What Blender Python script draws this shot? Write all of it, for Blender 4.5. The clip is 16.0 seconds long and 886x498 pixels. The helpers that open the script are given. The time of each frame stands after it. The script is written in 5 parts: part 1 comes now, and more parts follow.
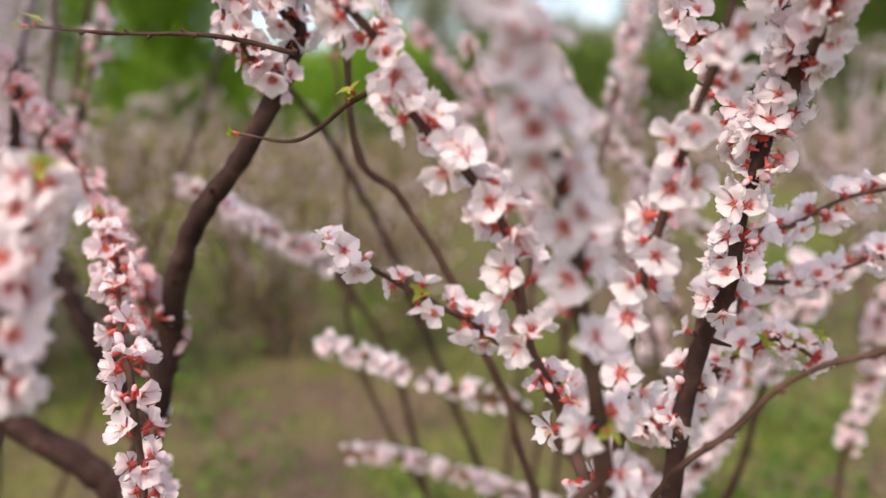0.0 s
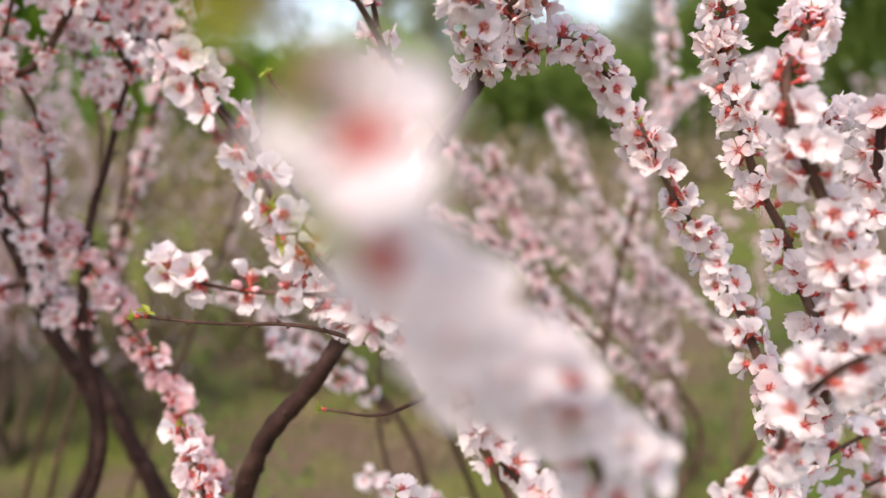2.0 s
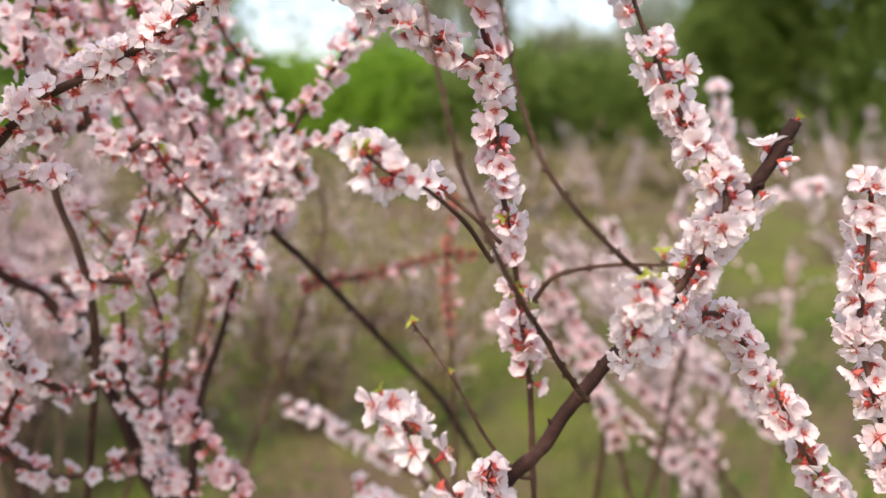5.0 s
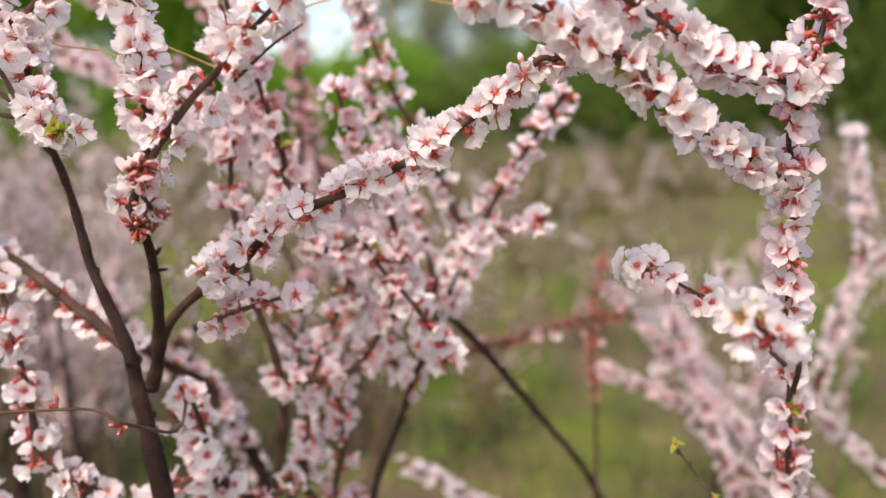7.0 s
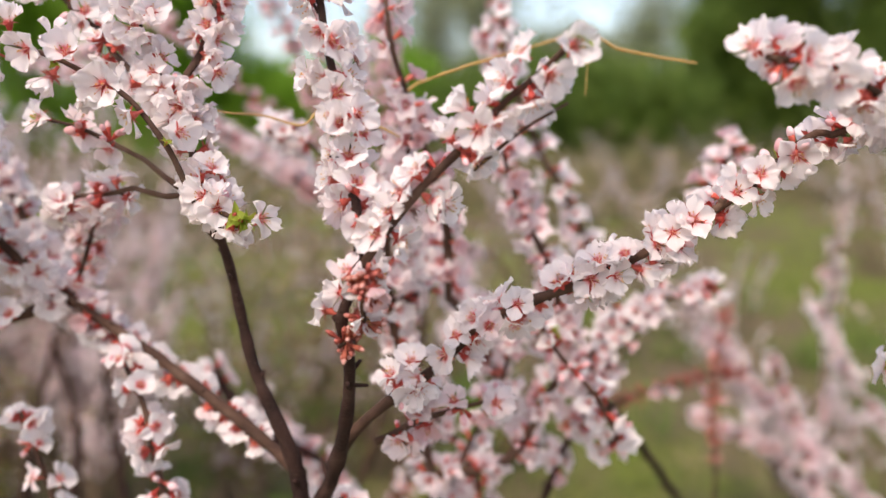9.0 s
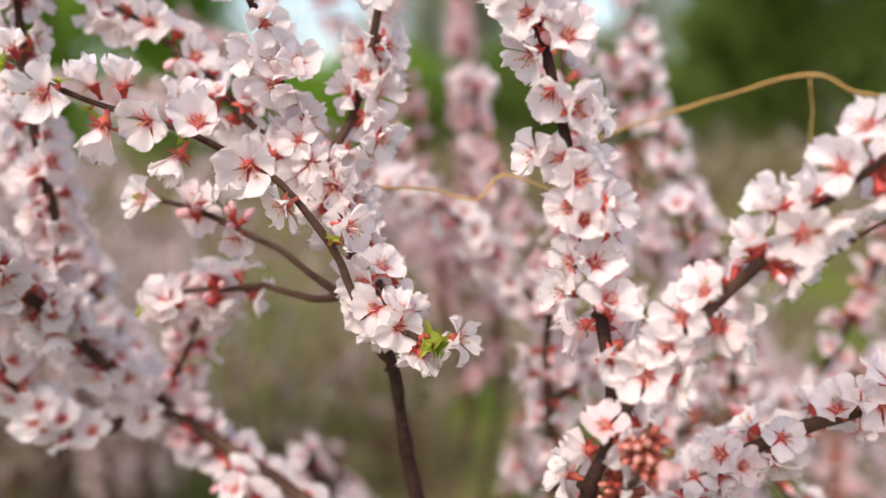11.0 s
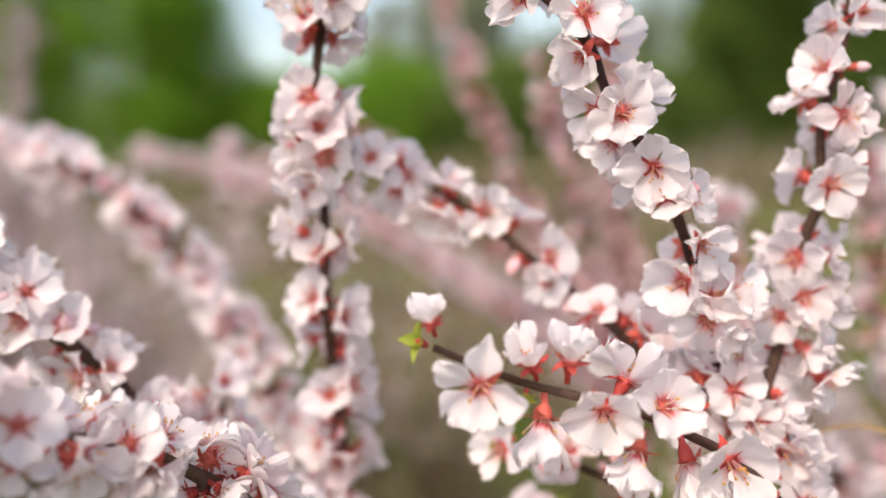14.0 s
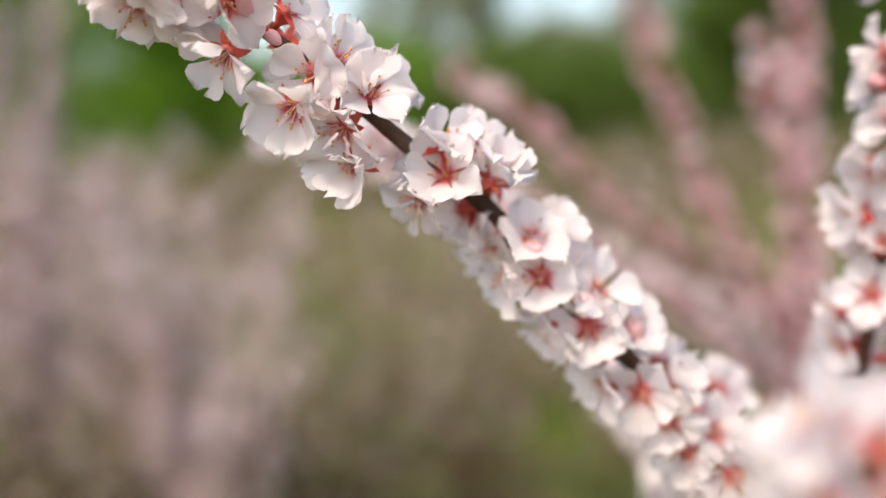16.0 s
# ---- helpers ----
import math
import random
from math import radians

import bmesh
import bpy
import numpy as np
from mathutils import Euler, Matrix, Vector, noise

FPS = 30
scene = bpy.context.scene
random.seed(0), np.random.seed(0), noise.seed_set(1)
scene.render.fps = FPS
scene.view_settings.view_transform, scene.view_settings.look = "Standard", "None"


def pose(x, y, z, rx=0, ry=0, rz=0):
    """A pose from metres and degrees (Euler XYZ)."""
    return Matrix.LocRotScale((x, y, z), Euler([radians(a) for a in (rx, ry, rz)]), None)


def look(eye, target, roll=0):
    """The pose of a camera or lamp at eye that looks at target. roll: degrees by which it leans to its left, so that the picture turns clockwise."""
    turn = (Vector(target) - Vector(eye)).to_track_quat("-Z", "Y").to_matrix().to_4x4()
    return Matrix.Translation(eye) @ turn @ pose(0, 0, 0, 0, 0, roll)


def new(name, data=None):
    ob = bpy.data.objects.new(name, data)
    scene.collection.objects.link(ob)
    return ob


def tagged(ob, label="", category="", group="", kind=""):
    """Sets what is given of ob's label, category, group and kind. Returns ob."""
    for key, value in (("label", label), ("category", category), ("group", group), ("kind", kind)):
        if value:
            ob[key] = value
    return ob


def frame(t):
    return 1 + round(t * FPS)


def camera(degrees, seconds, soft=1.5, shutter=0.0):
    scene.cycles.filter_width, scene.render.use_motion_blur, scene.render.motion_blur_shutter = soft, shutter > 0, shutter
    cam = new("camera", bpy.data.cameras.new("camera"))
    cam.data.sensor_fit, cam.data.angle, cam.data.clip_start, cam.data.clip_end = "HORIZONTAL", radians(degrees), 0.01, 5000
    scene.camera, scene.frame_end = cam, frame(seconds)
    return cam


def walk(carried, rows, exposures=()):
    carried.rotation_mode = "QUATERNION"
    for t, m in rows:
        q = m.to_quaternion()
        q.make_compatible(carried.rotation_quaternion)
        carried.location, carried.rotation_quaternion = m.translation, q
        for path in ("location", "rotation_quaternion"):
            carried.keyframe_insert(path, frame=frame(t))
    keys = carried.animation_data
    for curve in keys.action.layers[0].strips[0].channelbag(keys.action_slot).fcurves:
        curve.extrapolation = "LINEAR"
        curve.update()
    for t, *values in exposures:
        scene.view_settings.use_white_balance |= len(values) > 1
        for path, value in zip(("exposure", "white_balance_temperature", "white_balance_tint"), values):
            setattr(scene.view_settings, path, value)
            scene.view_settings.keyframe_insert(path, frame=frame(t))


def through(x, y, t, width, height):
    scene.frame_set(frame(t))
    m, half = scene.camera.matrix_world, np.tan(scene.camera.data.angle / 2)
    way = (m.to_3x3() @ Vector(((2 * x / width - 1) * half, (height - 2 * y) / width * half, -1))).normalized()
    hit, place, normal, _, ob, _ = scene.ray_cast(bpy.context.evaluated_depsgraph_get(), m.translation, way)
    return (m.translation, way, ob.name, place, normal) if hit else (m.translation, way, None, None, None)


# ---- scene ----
# ---------------------------------------------------------------- camera
cam = camera(61.3, 16.0)
cam.data.dof.use_dof = True
cam.data.dof.aperture_fstop = 3.0
# the lens stays on one blossom of the young twig
focus = new("focus_point")
focus.location = (-0.652, 0.517, 1.517)
cam.data.dof.focus_object = focus
PATH = [
    (0.0, pose(0.0000, 0.0000, 1.0000, 81.00, 0.00, 0.00)),
    (0.5, pose(-0.0112, -0.0035, 1.0514, 80.90, -0.20, 0.00)),
    (1.0, pose(-0.0218, -0.0103, 1.0988, 80.90, -0.30, 0.00)),
    (1.5, pose(-0.0330, -0.0166, 1.1426, 80.90, -0.50, -0.10)),
    (2.0, pose(-0.0464, -0.0230, 1.1822, 80.90, -0.50, -0.10)),
    (2.5, pose(-0.0563, -0.0296, 1.2179, 81.00, -0.60, 0.00)),
    (3.0, pose(-0.0637, -0.0352, 1.2544, 81.10, -0.60, -0.10)),
    (3.5, pose(-0.0749, -0.0359, 1.2908, 81.20, -0.70, -0.20)),
    (6.0, pose(-0.2419, -0.0025, 1.4124, 81.00, 0.00, 0.00)),
    (6.5, pose(-0.2937, 0.0155, 1.4336, 80.90, 0.20, 0.00)),
    (7.0, pose(-0.3464, 0.0334, 1.4488, 81.00, 0.10, -0.10)),
    (7.5, pose(-0.3923, 0.0498, 1.4600, 81.10, 0.10, -0.10)),
    (8.0, pose(-0.4272, 0.0696, 1.4707, 81.20, 0.10, -0.10)),
    (8.5, pose(-0.4544, 0.0930, 1.4824, 81.30, 0.10, -0.10)),
    (11.0, pose(-0.5819, 0.2228, 1.5307, 81.10, 1.00, -0.50)),
    (11.5, pose(-0.6057, 0.2495, 1.5420, 81.10, 0.90, -0.30)),
    (12.0, pose(-0.6235, 0.2720, 1.5591, 81.10, 1.10, -0.40)),
    (12.5, pose(-0.6405, 0.2881, 1.5737, 81.10, 1.40, -0.30)),
    (13.0, pose(-0.6677, 0.2980, 1.5868, 81.20, 1.50, -0.30)),
    (13.5, pose(-0.6983, 0.3054, 1.6011, 81.50, 1.60, -0.30)),
    (14.0, pose(-0.7332, 0.3122, 1.6112, 81.70, 1.80, -0.40)),
    (14.5, pose(-0.7765, 0.3217, 1.6175, 81.50, 1.90, -0.40)),
    (15.0, pose(-0.8241, 0.3328, 1.6166, 81.50, 1.80, -0.40)),
    (15.5, pose(-0.8743, 0.3462, 1.6145, 80.90, 1.80, -0.50)),
    (16.0, pose(-0.9168, 0.3587, 1.6116, 80.60, 1.90, -1.10)),
]

walk(cam, PATH, ((0.0, 1.24, 7500, 20), (0.5, 1.25, 7450, 19), (1.0, 1.33, 7400, 19), (2.5, 1.30, 7400, 18), (3.5, 1.40, 7500, 20), (6.0, 1.30, 7550, 18), (8.5, 1.21, 7450, 14), (11.0, 1.15, 7500, 15), (13.5, 1.19, 7550, 15), (15.0, 1.18, 7450, 9), (16.0, 1.21, 7450, 10)))

# ---------------------------------------------------------------- light
SUN_ELEVATION, SUN_AZIMUTH = 56.0, 212.0
world = bpy.data.worlds.new("sky")
scene.world = world
world.use_nodes = True
wn = world.node_tree
wn.nodes.clear()
sky = wn.nodes.new("ShaderNodeTexSky")
sky.sky_type = "NISHITA"
sky.sun_disc = False
sky.sun_elevation = radians(SUN_ELEVATION)
sky.sun_rotation = radians(SUN_AZIMUTH)
sky.air_density, sky.dust_density, sky.ozone_density = 1.0, 2.5, 1.0
back = wn.nodes.new("ShaderNodeBackground")
back.inputs["Strength"].default_value = 0.15
wout = wn.nodes.new("ShaderNodeOutputWorld")
wn.links.new(sky.outputs[0], back.inputs[0])
wn.links.new(back.outputs[0], wout.inputs[0])
sun = new("sun", bpy.data.lights.new("sun", "SUN"))
sun.data.energy = 1.05
sun.data.angle = radians(5.0)
sun.data.color = (1.0, 0.97, 0.93)
az, el = radians(SUN_AZIMUTH), radians(SUN_ELEVATION)
sun_way = Vector((math.sin(az) * math.cos(el), math.cos(az) * math.cos(el), math.sin(el)))
sun.matrix_world = look(sun_way * 30, (0, 0, 0))


# ---------------------------------------------------------------- materials
class Mat:
    """A node material with short helpers."""

    def __init__(self, name):
        self.mat = bpy.data.materials.new(name)
        self.mat.use_nodes = True
        self.tree = self.mat.node_tree
        self.tree.nodes.clear()
        self.out = self.add("ShaderNodeOutputMaterial")

    def add(self, kind, **values):
        node = self.tree.nodes.new(kind)
        for key, value in values.items():
            node.inputs[key].default_value = value
        return node

    def link(self, a, b):
        self.tree.links.new(a, b)

    def noise(self, scale, detail=4, vector=None, rough=0.55):
        n = self.add("ShaderNodeTexNoise", Scale=scale, Detail=detail, Roughness=rough)
        if vector is not None:
            self.link(vector, n.inputs["Vector"])
        return n.outputs["Fac"]

    def ramp(self, fac, *stops):
        r = self.add("ShaderNodeValToRGB")
        e = r.color_ramp.elements
        while len(e) < len(stops):
            e.new(0.5)
        for k, (at, col) in enumerate(stops):
            e[k].position, e[k].color = at, (*col, 1)
        self.link(fac, r.inputs["Fac"])
        return r.outputs["Color"]

    def mix(self, fac, a, b, blend="MIX"):
        m = self.tree.nodes.new("ShaderNodeMix")
        m.data_type, m.blend_type = "RGBA", blend
        for socket, value in ((m.inputs[0], fac), (m.inputs[6], a), (m.inputs[7], b)):
            if isinstance(value, (int, float)):
                socket.default_value = value
            elif isinstance(value, tuple):
                socket.default_value = (*value, 1)
            else:
                self.link(value, socket)
        return m.outputs[2]

    def math(self, op, a, b=0.0):
        m = self.tree.nodes.new("ShaderNodeMath")
        m.operation = op
        for socket, value in zip(m.inputs, (a, b)):
            if isinstance(value, (int, float)):
                socket.default_value = value
            else:
                self.link(value, socket)
        return m.outputs[0]

    def bump(self, height, strength, distance):
        b = self.add("ShaderNodeBump", Strength=strength, Distance=distance)
        self.link(height, b.inputs["Height"])
        return b.outputs["Normal"]

    def surface(self, colour, rough=0.7, normal=None, through=0.0, gloss=0.3, through_colour=None):
        p = self.add("ShaderNodeBsdfPrincipled", Roughness=rough)
        p.inputs["Specular IOR Level"].default_value = gloss
        if isinstance(colour, tuple):
            p.inputs["Base Color"].default_value = (*colour, 1)
        else:
            self.link(colour, p.inputs["Base Color"])
        if normal is not None:
            self.link(normal, p.inputs["Normal"])
        shader = p.outputs[0]
        if through:
            t = self.add("ShaderNodeBsdfTranslucent")
            c = through_colour if through_colour is not None else colour
            if isinstance(c, tuple):
                t.inputs["Color"].default_value = (*c, 1)
            else:
                self.link(c, t.inputs["Color"])
            if normal is not None:
                self.link(normal, t.inputs["Normal"])
            m = self.add("ShaderNodeMixShader", Fac=through)
            self.link(shader, m.inputs[1])
            self.link(t.outputs[0], m.inputs[2])
            shader = m.outputs[0]
        self.link(shader, self.out.inputs["Surface"])
        return self.mat


def coords(m, kind="Object"):
    return m.add("ShaderNodeTexCoord").outputs[kind]


def petal_material(name, blush, heart, edge=(0.90, 0.872, 0.868)):
    """White petal that turns pink and red towards its claw, with fine veins."""
    m = Mat(name)
    uv = m.add("ShaderNodeSeparateXYZ")
    m.link(coords(m, "UV"), uv.inputs[0])
    along, across = uv.outputs[0], uv.outputs[1]
    chance = m.add("ShaderNodeObjectInfo").outputs["Random"]
    isle = m.add("ShaderNodeNewGeometry").outputs["Random Per Island"]
    wobble = m.noise(260.0, 3, coords(m))
    at = m.math("ADD", along, m.math("MULTIPLY", m.math("SUBTRACT", wobble, 0.5), 0.10))
    at = m.math("SUBTRACT", at, m.math("MULTIPLY", m.math("SUBTRACT", chance, 0.5), 0.12))
    rays = m.add("ShaderNodeTexWave", Scale=2.6, Distortion=2.0, Detail=2.0)
    rays.bands_direction = "Y"
    m.link(coords(m, "UV"), rays.inputs["Vector"])
    at = m.math("SUBTRACT", at, m.math("MULTIPLY", m.math("SUBTRACT", rays.outputs["Fac"], 0.5), 0.09))
    col = m.ramp(at, (0.0, heart), (0.075, (0.76, 0.22, 0.23)), (0.14, (0.86, 0.63, 0.65)), (0.27, blush), (0.9, edge))
    tint = m.mix(m.math("MULTIPLY", isle, 0.5), (1.0, 1.0, 1.0), (1.0, 0.94, 0.95))
    col = m.mix(1.0, col, tint, "MULTIPLY")
    vein = m.add("ShaderNodeTexWave", Scale=9.0, Distortion=1.5, Detail=2.0)
    vein.bands_direction = "Y"
    m.link(coords(m, "UV"), vein.inputs["Vector"])
    col = m.mix(m.math("MULTIPLY", vein.outputs["Fac"], 0.09), col, (0.86, 0.55, 0.6))
    h = m.math("ADD", m.math("MULTIPLY", vein.outputs["Fac"], 0.5), m.noise(700.0, 3, coords(m)))
    return m.surface(col, 0.62, m.bump(h, 0.25, 0.0006), 0.48, 0.18, m.mix(0.25, col, (0.95, 0.80, 0.77)))


def plain_material(name, a, b, scale, rough, through=0.0, bump=0.3, depth=0.001, gloss=0.3):
    m = Mat(name)
    vec = coords(m)
    n = m.noise(scale, 4, vec)
    chance = m.add("ShaderNodeObjectInfo").outputs["Random"]
    fac = m.math("ADD", m.math("MULTIPLY", n, 0.8), m.math("MULTIPLY", m.math("SUBTRACT", chance, 0.5), 0.3))
    col = m.ramp(fac, (0.3, a), (0.7, b))
    return m.surface(col, rough, m.bump(m.noise(scale * 4, 3, vec), bump, depth), through, gloss)


def bark_material(name, a, b, c):
    m = Mat(name)
    vec = coords(m)
    big, fine = m.noise(45.0, 4, vec), m.noise(420.0, 5, vec, 0.65)
    col = m.ramp(big, (0.3, a), (0.55, b), (0.8, c))
    pores = m.ramp(fine, (0.55, (0.0, 0.0, 0.0)), (0.72, (1.0, 1.0, 1.0)))
    col = m.mix(m.math("MULTIPLY", pores, 0.22), col, (0.17, 0.11, 0.08))
    return m.surface(col, 0.72, m.bump(m.math("ADD", fine, big), 0.9, 0.0018), 0.0, 0.2)


def ground_material():
    m = Mat("spring_ground")
    vec = coords(m)
    patches = m.noise(0.42, 5, vec)
    mid = m.noise(3.2, 5, vec)
    fine = m.noise(38.0, 4, vec)
    grass = m.ramp(fine, (0.25, (0.060, 0.088, 0.014)), (0.6, (0.15, 0.175, 0.032)), (0.85, (0.26, 0.26, 0.09)))
    earth = m.ramp(fine, (0.25, (0.075, 0.052, 0.034)), (0.6, (0.16, 0.115, 0.075)), (0.85, (0.30, 0.23, 0.15)))
    where = m.math("ADD", m.math("MULTIPLY", patches, 0.65), m.math("MULTIPLY", mid, 0.35))
    share = m.ramp(where, (0.45, (0.0, 0.0, 0.0)), (0.58, (1.0, 1.0, 1.0)))
    return m.surface(m.mix(share, earth, grass), 0.9, m.bump(m.math("ADD", mid, fine), 0.8, 0.05), 0.0, 0.1)


def leaf_material(name, a, b, through=0.4):
    m = Mat(name)
    isle = m.add("ShaderNodeNewGeometry").outputs["Random Per Island"]
    n = m.noise(6.0, 3, coords(m))
    col = m.ramp(m.math("ADD", m.math("MULTIPLY", isle, 0.6), m.math("MULTIPLY", n, 0.4)), (0.2, a), (0.8, b))
    return m.surface(col, 0.6, None, through, 0.25)


PETAL = petal_material("petal_white", (0.88, 0.84, 0.842), (0.62, 0.07, 0.08))
PETAL_BLUSH = petal_material("petal_blush", (0.855, 0.735, 0.745), (0.62, 0.09, 0.10), (0.875, 0.80, 0.805))
PETAL_PINK = petal_material("petal_pink", (0.73, 0.47, 0.485), (0.46, 0.05, 0.07), (0.75, 0.56, 0.57))
BUD = plain_material("bud_pink", (0.80, 0.45, 0.48), (0.90, 0.74, 0.75), 160.0, 0.55, 0.25, 0.2, 0.0005)
CALYX = plain_material("calyx_red", (0.48, 0.060, 0.048), (0.70, 0.18, 0.125), 320.0, 0.5, 0.12, 0.3, 0.0005)
STAMEN = plain_material("stamen", (0.84, 0.44, 0.40), (0.91, 0.72, 0.66), 400.0, 0.6, 0.2)
ANTHER = plain_material("anther", (0.66, 0.32, 0.07), (0.86, 0.60, 0.24), 500.0, 0.7)
YOUNG_LEAF = leaf_material("young_leaf", (0.24, 0.31, 0.03), (0.42, 0.48, 0.08), 0.5)
BARK = bark_material("bark", (0.017, 0.008, 0.0065), (0.046, 0.021, 0.016), (0.100, 0.060, 0.047))
BARK_YOUNG = bark_material("bark_young", (0.045, 0.022, 0.015), (0.095, 0.050, 0.034), (0.17, 0.11, 0.08))
BARK_GREY = bark_material("bark_grey", (0.08, 0.052, 0.034), (0.15, 0.105, 0.068), (0.25, 0.185, 0.125))
THREAD = plain_material("dry_tendril", (0.44, 0.25, 0.08), (0.60, 0.38, 0.14), 200.0, 0.6)
GROUND = ground_material()
GRASS = leaf_material("grass", (0.05, 0.09, 0.018), (0.20, 0.23, 0.06), 0.3)
STRAW = leaf_material("straw", (0.22, 0.16, 0.09), (0.42, 0.33, 0.19), 0.2)
CROWN = leaf_material("tree_leaves", (0.15, 0.31, 0.025), (0.26, 0.44, 0.050), 0.66)
# Darker olive leaf copy: shade of the middle and right trees put into colour.
CROWN_OLIVE_DIM = leaf_material("tree_leaves_olive_dim", (0.085, 0.155, 0.022), (0.18, 0.255, 0.055), 0.6)
# Young leaves, lightened: the haze of distance is mixed into their colour.
CROWN_HAZED = leaf_material("tree_leaves_hazed", (0.24, 0.28, 0.16), (0.40, 0.43, 0.28), 0.6)
WEED = leaf_material("weed_leaves", (0.06, 0.12, 0.015), (0.15, 0.24, 0.04), 0.4)
SCRUB = leaf_material("scrub", (0.10, 0.10, 0.035), (0.26, 0.21, 0.11), 0.3)
BUD_TIGHT = plain_material("bud_tight", (0.48, 0.13, 0.10), (0.80, 0.52, 0.46), 300.0, 0.55, 0.1, 0.3, 0.0005)
BUD_SCALE = plain_material("bud_scale", (0.20, 0.035, 0.025), (0.42, 0.11, 0.06), 320.0, 0.55, 0.05, 0.3, 0.0005)
FLOWER_MATS = [PETAL, CALYX, STAMEN, ANTHER, BUD, YOUNG_LEAF, PETAL_BLUSH, PETAL_PINK, BUD_TIGHT, BUD_SCALE]


# ---------------------------------------------------------------- mesh helpers
class Shape:
    """Vertices, faces, material slots and one uv per vertex, put together from pieces."""

    def __init__(self):
        self.v, self.f, self.m, self.uv = [], [], [], []

    def grid(self, rows, mat, uvs):
        base, n = len(self.v), len(rows[0])
        for row, urow in zip(rows, uvs):
            self.v.extend(row)
            self.uv.extend(urow)
        for i in range(len(rows) - 1):
            for j in range(n - 1):
                a = base + i * n + j
                self.f.append((a, a + 1, a + n + 1, a + n))
                self.m.append(mat)

    def tube(self, points, radii, sides, mat, cap=True):
        base = len(self.v)
        pts = [Vector(p) for p in points]
        side = None
        for k, p in enumerate(pts):
            way = (pts[min(k + 1, len(pts) - 1)] - pts[max(k - 1, 0)]).normalized()
            if side is None:
                side = way.orthogonal().normalized()
            side = (side - way * side.dot(way)).normalized()
            other = way.cross(side)
            for s in range(sides):
                a = 2 * math.pi * s / sides
                self.v.append(tuple(p + (side * math.cos(a) + other * math.sin(a)) * radii[k]))
                self.uv.append((k / max(1, len(pts) - 1), s / sides))
        for k in range(len(pts) - 1):
            for s in range(sides):
                a, b = base + k * sides + s, base + k * sides + (s + 1) % sides
                self.f.append((a, b, b + sides, a + sides))
                self.m.append(mat)
        if cap:
            last = base + (len(pts) - 1) * sides
            self.f.append(tuple(range(last, last + sides)))
            self.m.append(mat)
            self.f.append(tuple(range(base + sides - 1, base - 1, -1)))
            self.m.append(mat)

    def arrays(self):
        return np.array(self.v, float), self.f, np.array(self.m), np.array(self.uv, float)


def mesh_of(name, v, f, m, uv, mats):
    me = bpy.data.meshes.new(name)
    me.from_pydata([tuple(p) for p in v], [], f)
    for mat in mats:
        me.materials.append(mat)
    me.polygons.foreach_set("material_index", np.asarray(m, dtype=np.int32))
    me.polygons.foreach_set("use_smooth", np.ones(len(f), dtype=bool))
    if uv is not None:
        layer = me.uv_layers.new(name="UVMap")
        idx = np.empty(len(me.loops), dtype=np.int32)
        me.loops.foreach_get("vertex_index", idx)
        layer.data.foreach_set("uv", np.asarray(uv, dtype=np.float32)[idx].ravel())
    me.update()
    return me


def compact(shape_arrays, mats):
    """Keep only the material slots that a shape uses."""
    v, f, m, uv = shape_arrays
    used = sorted(set(int(x) for x in m))
    return v, f, np.array([used.index(int(x)) for x in m]), uv, [mats[u] for u in used]


def joined(name, parts, mats):
    """One mesh from many placed copies: parts is a list of (arrays, matrix)."""
    vs, fs, ms, us, off = [], [], [], [], 0
    for (v, f, m, uv), mw in parts:
        a = np.array(mw)
        vs.append(v @ a[:3, :3].T + a[:3, 3])
        fs.extend(tuple(i + off for i in face) for face in f)
        ms.append(m)
        us.append(uv)
        off += len(v)
    v, f, m, uv, used = compact((np.concatenate(vs), fs, np.concatenate(ms), np.concatenate(us)), mats)
    return mesh_of(name, v, f, m, uv, used)


# ---------------------------------------------------------------- blossoms
def petal(shape, turn, rnd, length, width, open_deg, cup, mat, nu, nv, lift):
    """One rounded, cupped petal that stands on the rim of the cup."""
    rows, uvs = [], []
    tilt = radians(open_deg)
    curl, twist = rnd.uniform(-0.30, 0.55), rnd.uniform(-0.15, 0.15)
    notch = rnd.uniform(-0.01, 0.07)
    ph, frill = rnd.uniform(0, 6.28), rnd.uniform(0.5, 1.5)
    skew = rnd.uniform(-0.07, 0.07)
    for i in range(nu + 1):
        u = math.sin(0.5 * math.pi * i / nu) if nu > 3 else i / nu
        half = width * math.sqrt(max(0.0, 1 - ((u - 0.60) / 0.405) ** 2)) * min(1.0, 0.3 + 1.9 * u) + 0.0006
        row, urow = [], []
        for j in range(nv + 1):
            w = 2 * j / nv - 1
            x = w * half + skew * length * u * u
            s = length * u * (1 - 0.16 * u * w * w) - length * notch * u ** 6 * (1 - abs(w))
            bend = tilt - curl * u
            r = 0.0016 + s * math.cos(bend)
            z = lift + s * math.sin(bend) + cup * abs(w) ** 2 * half * (0.3 + u)
            z += 0.0015 * u * math.sin(4.2 * w + ph) + x * twist
            z += 0.0010 * frill * u * u * math.sin(8 * w - ph)
            row.append((r * math.cos(turn) - x * math.sin(turn), r * math.sin(turn) + x * math.cos(turn), z))
            urow.append((u, j / nv))
        rows.append(row)
        uvs.append(urow)
    shape.grid(rows, mat, uvs)


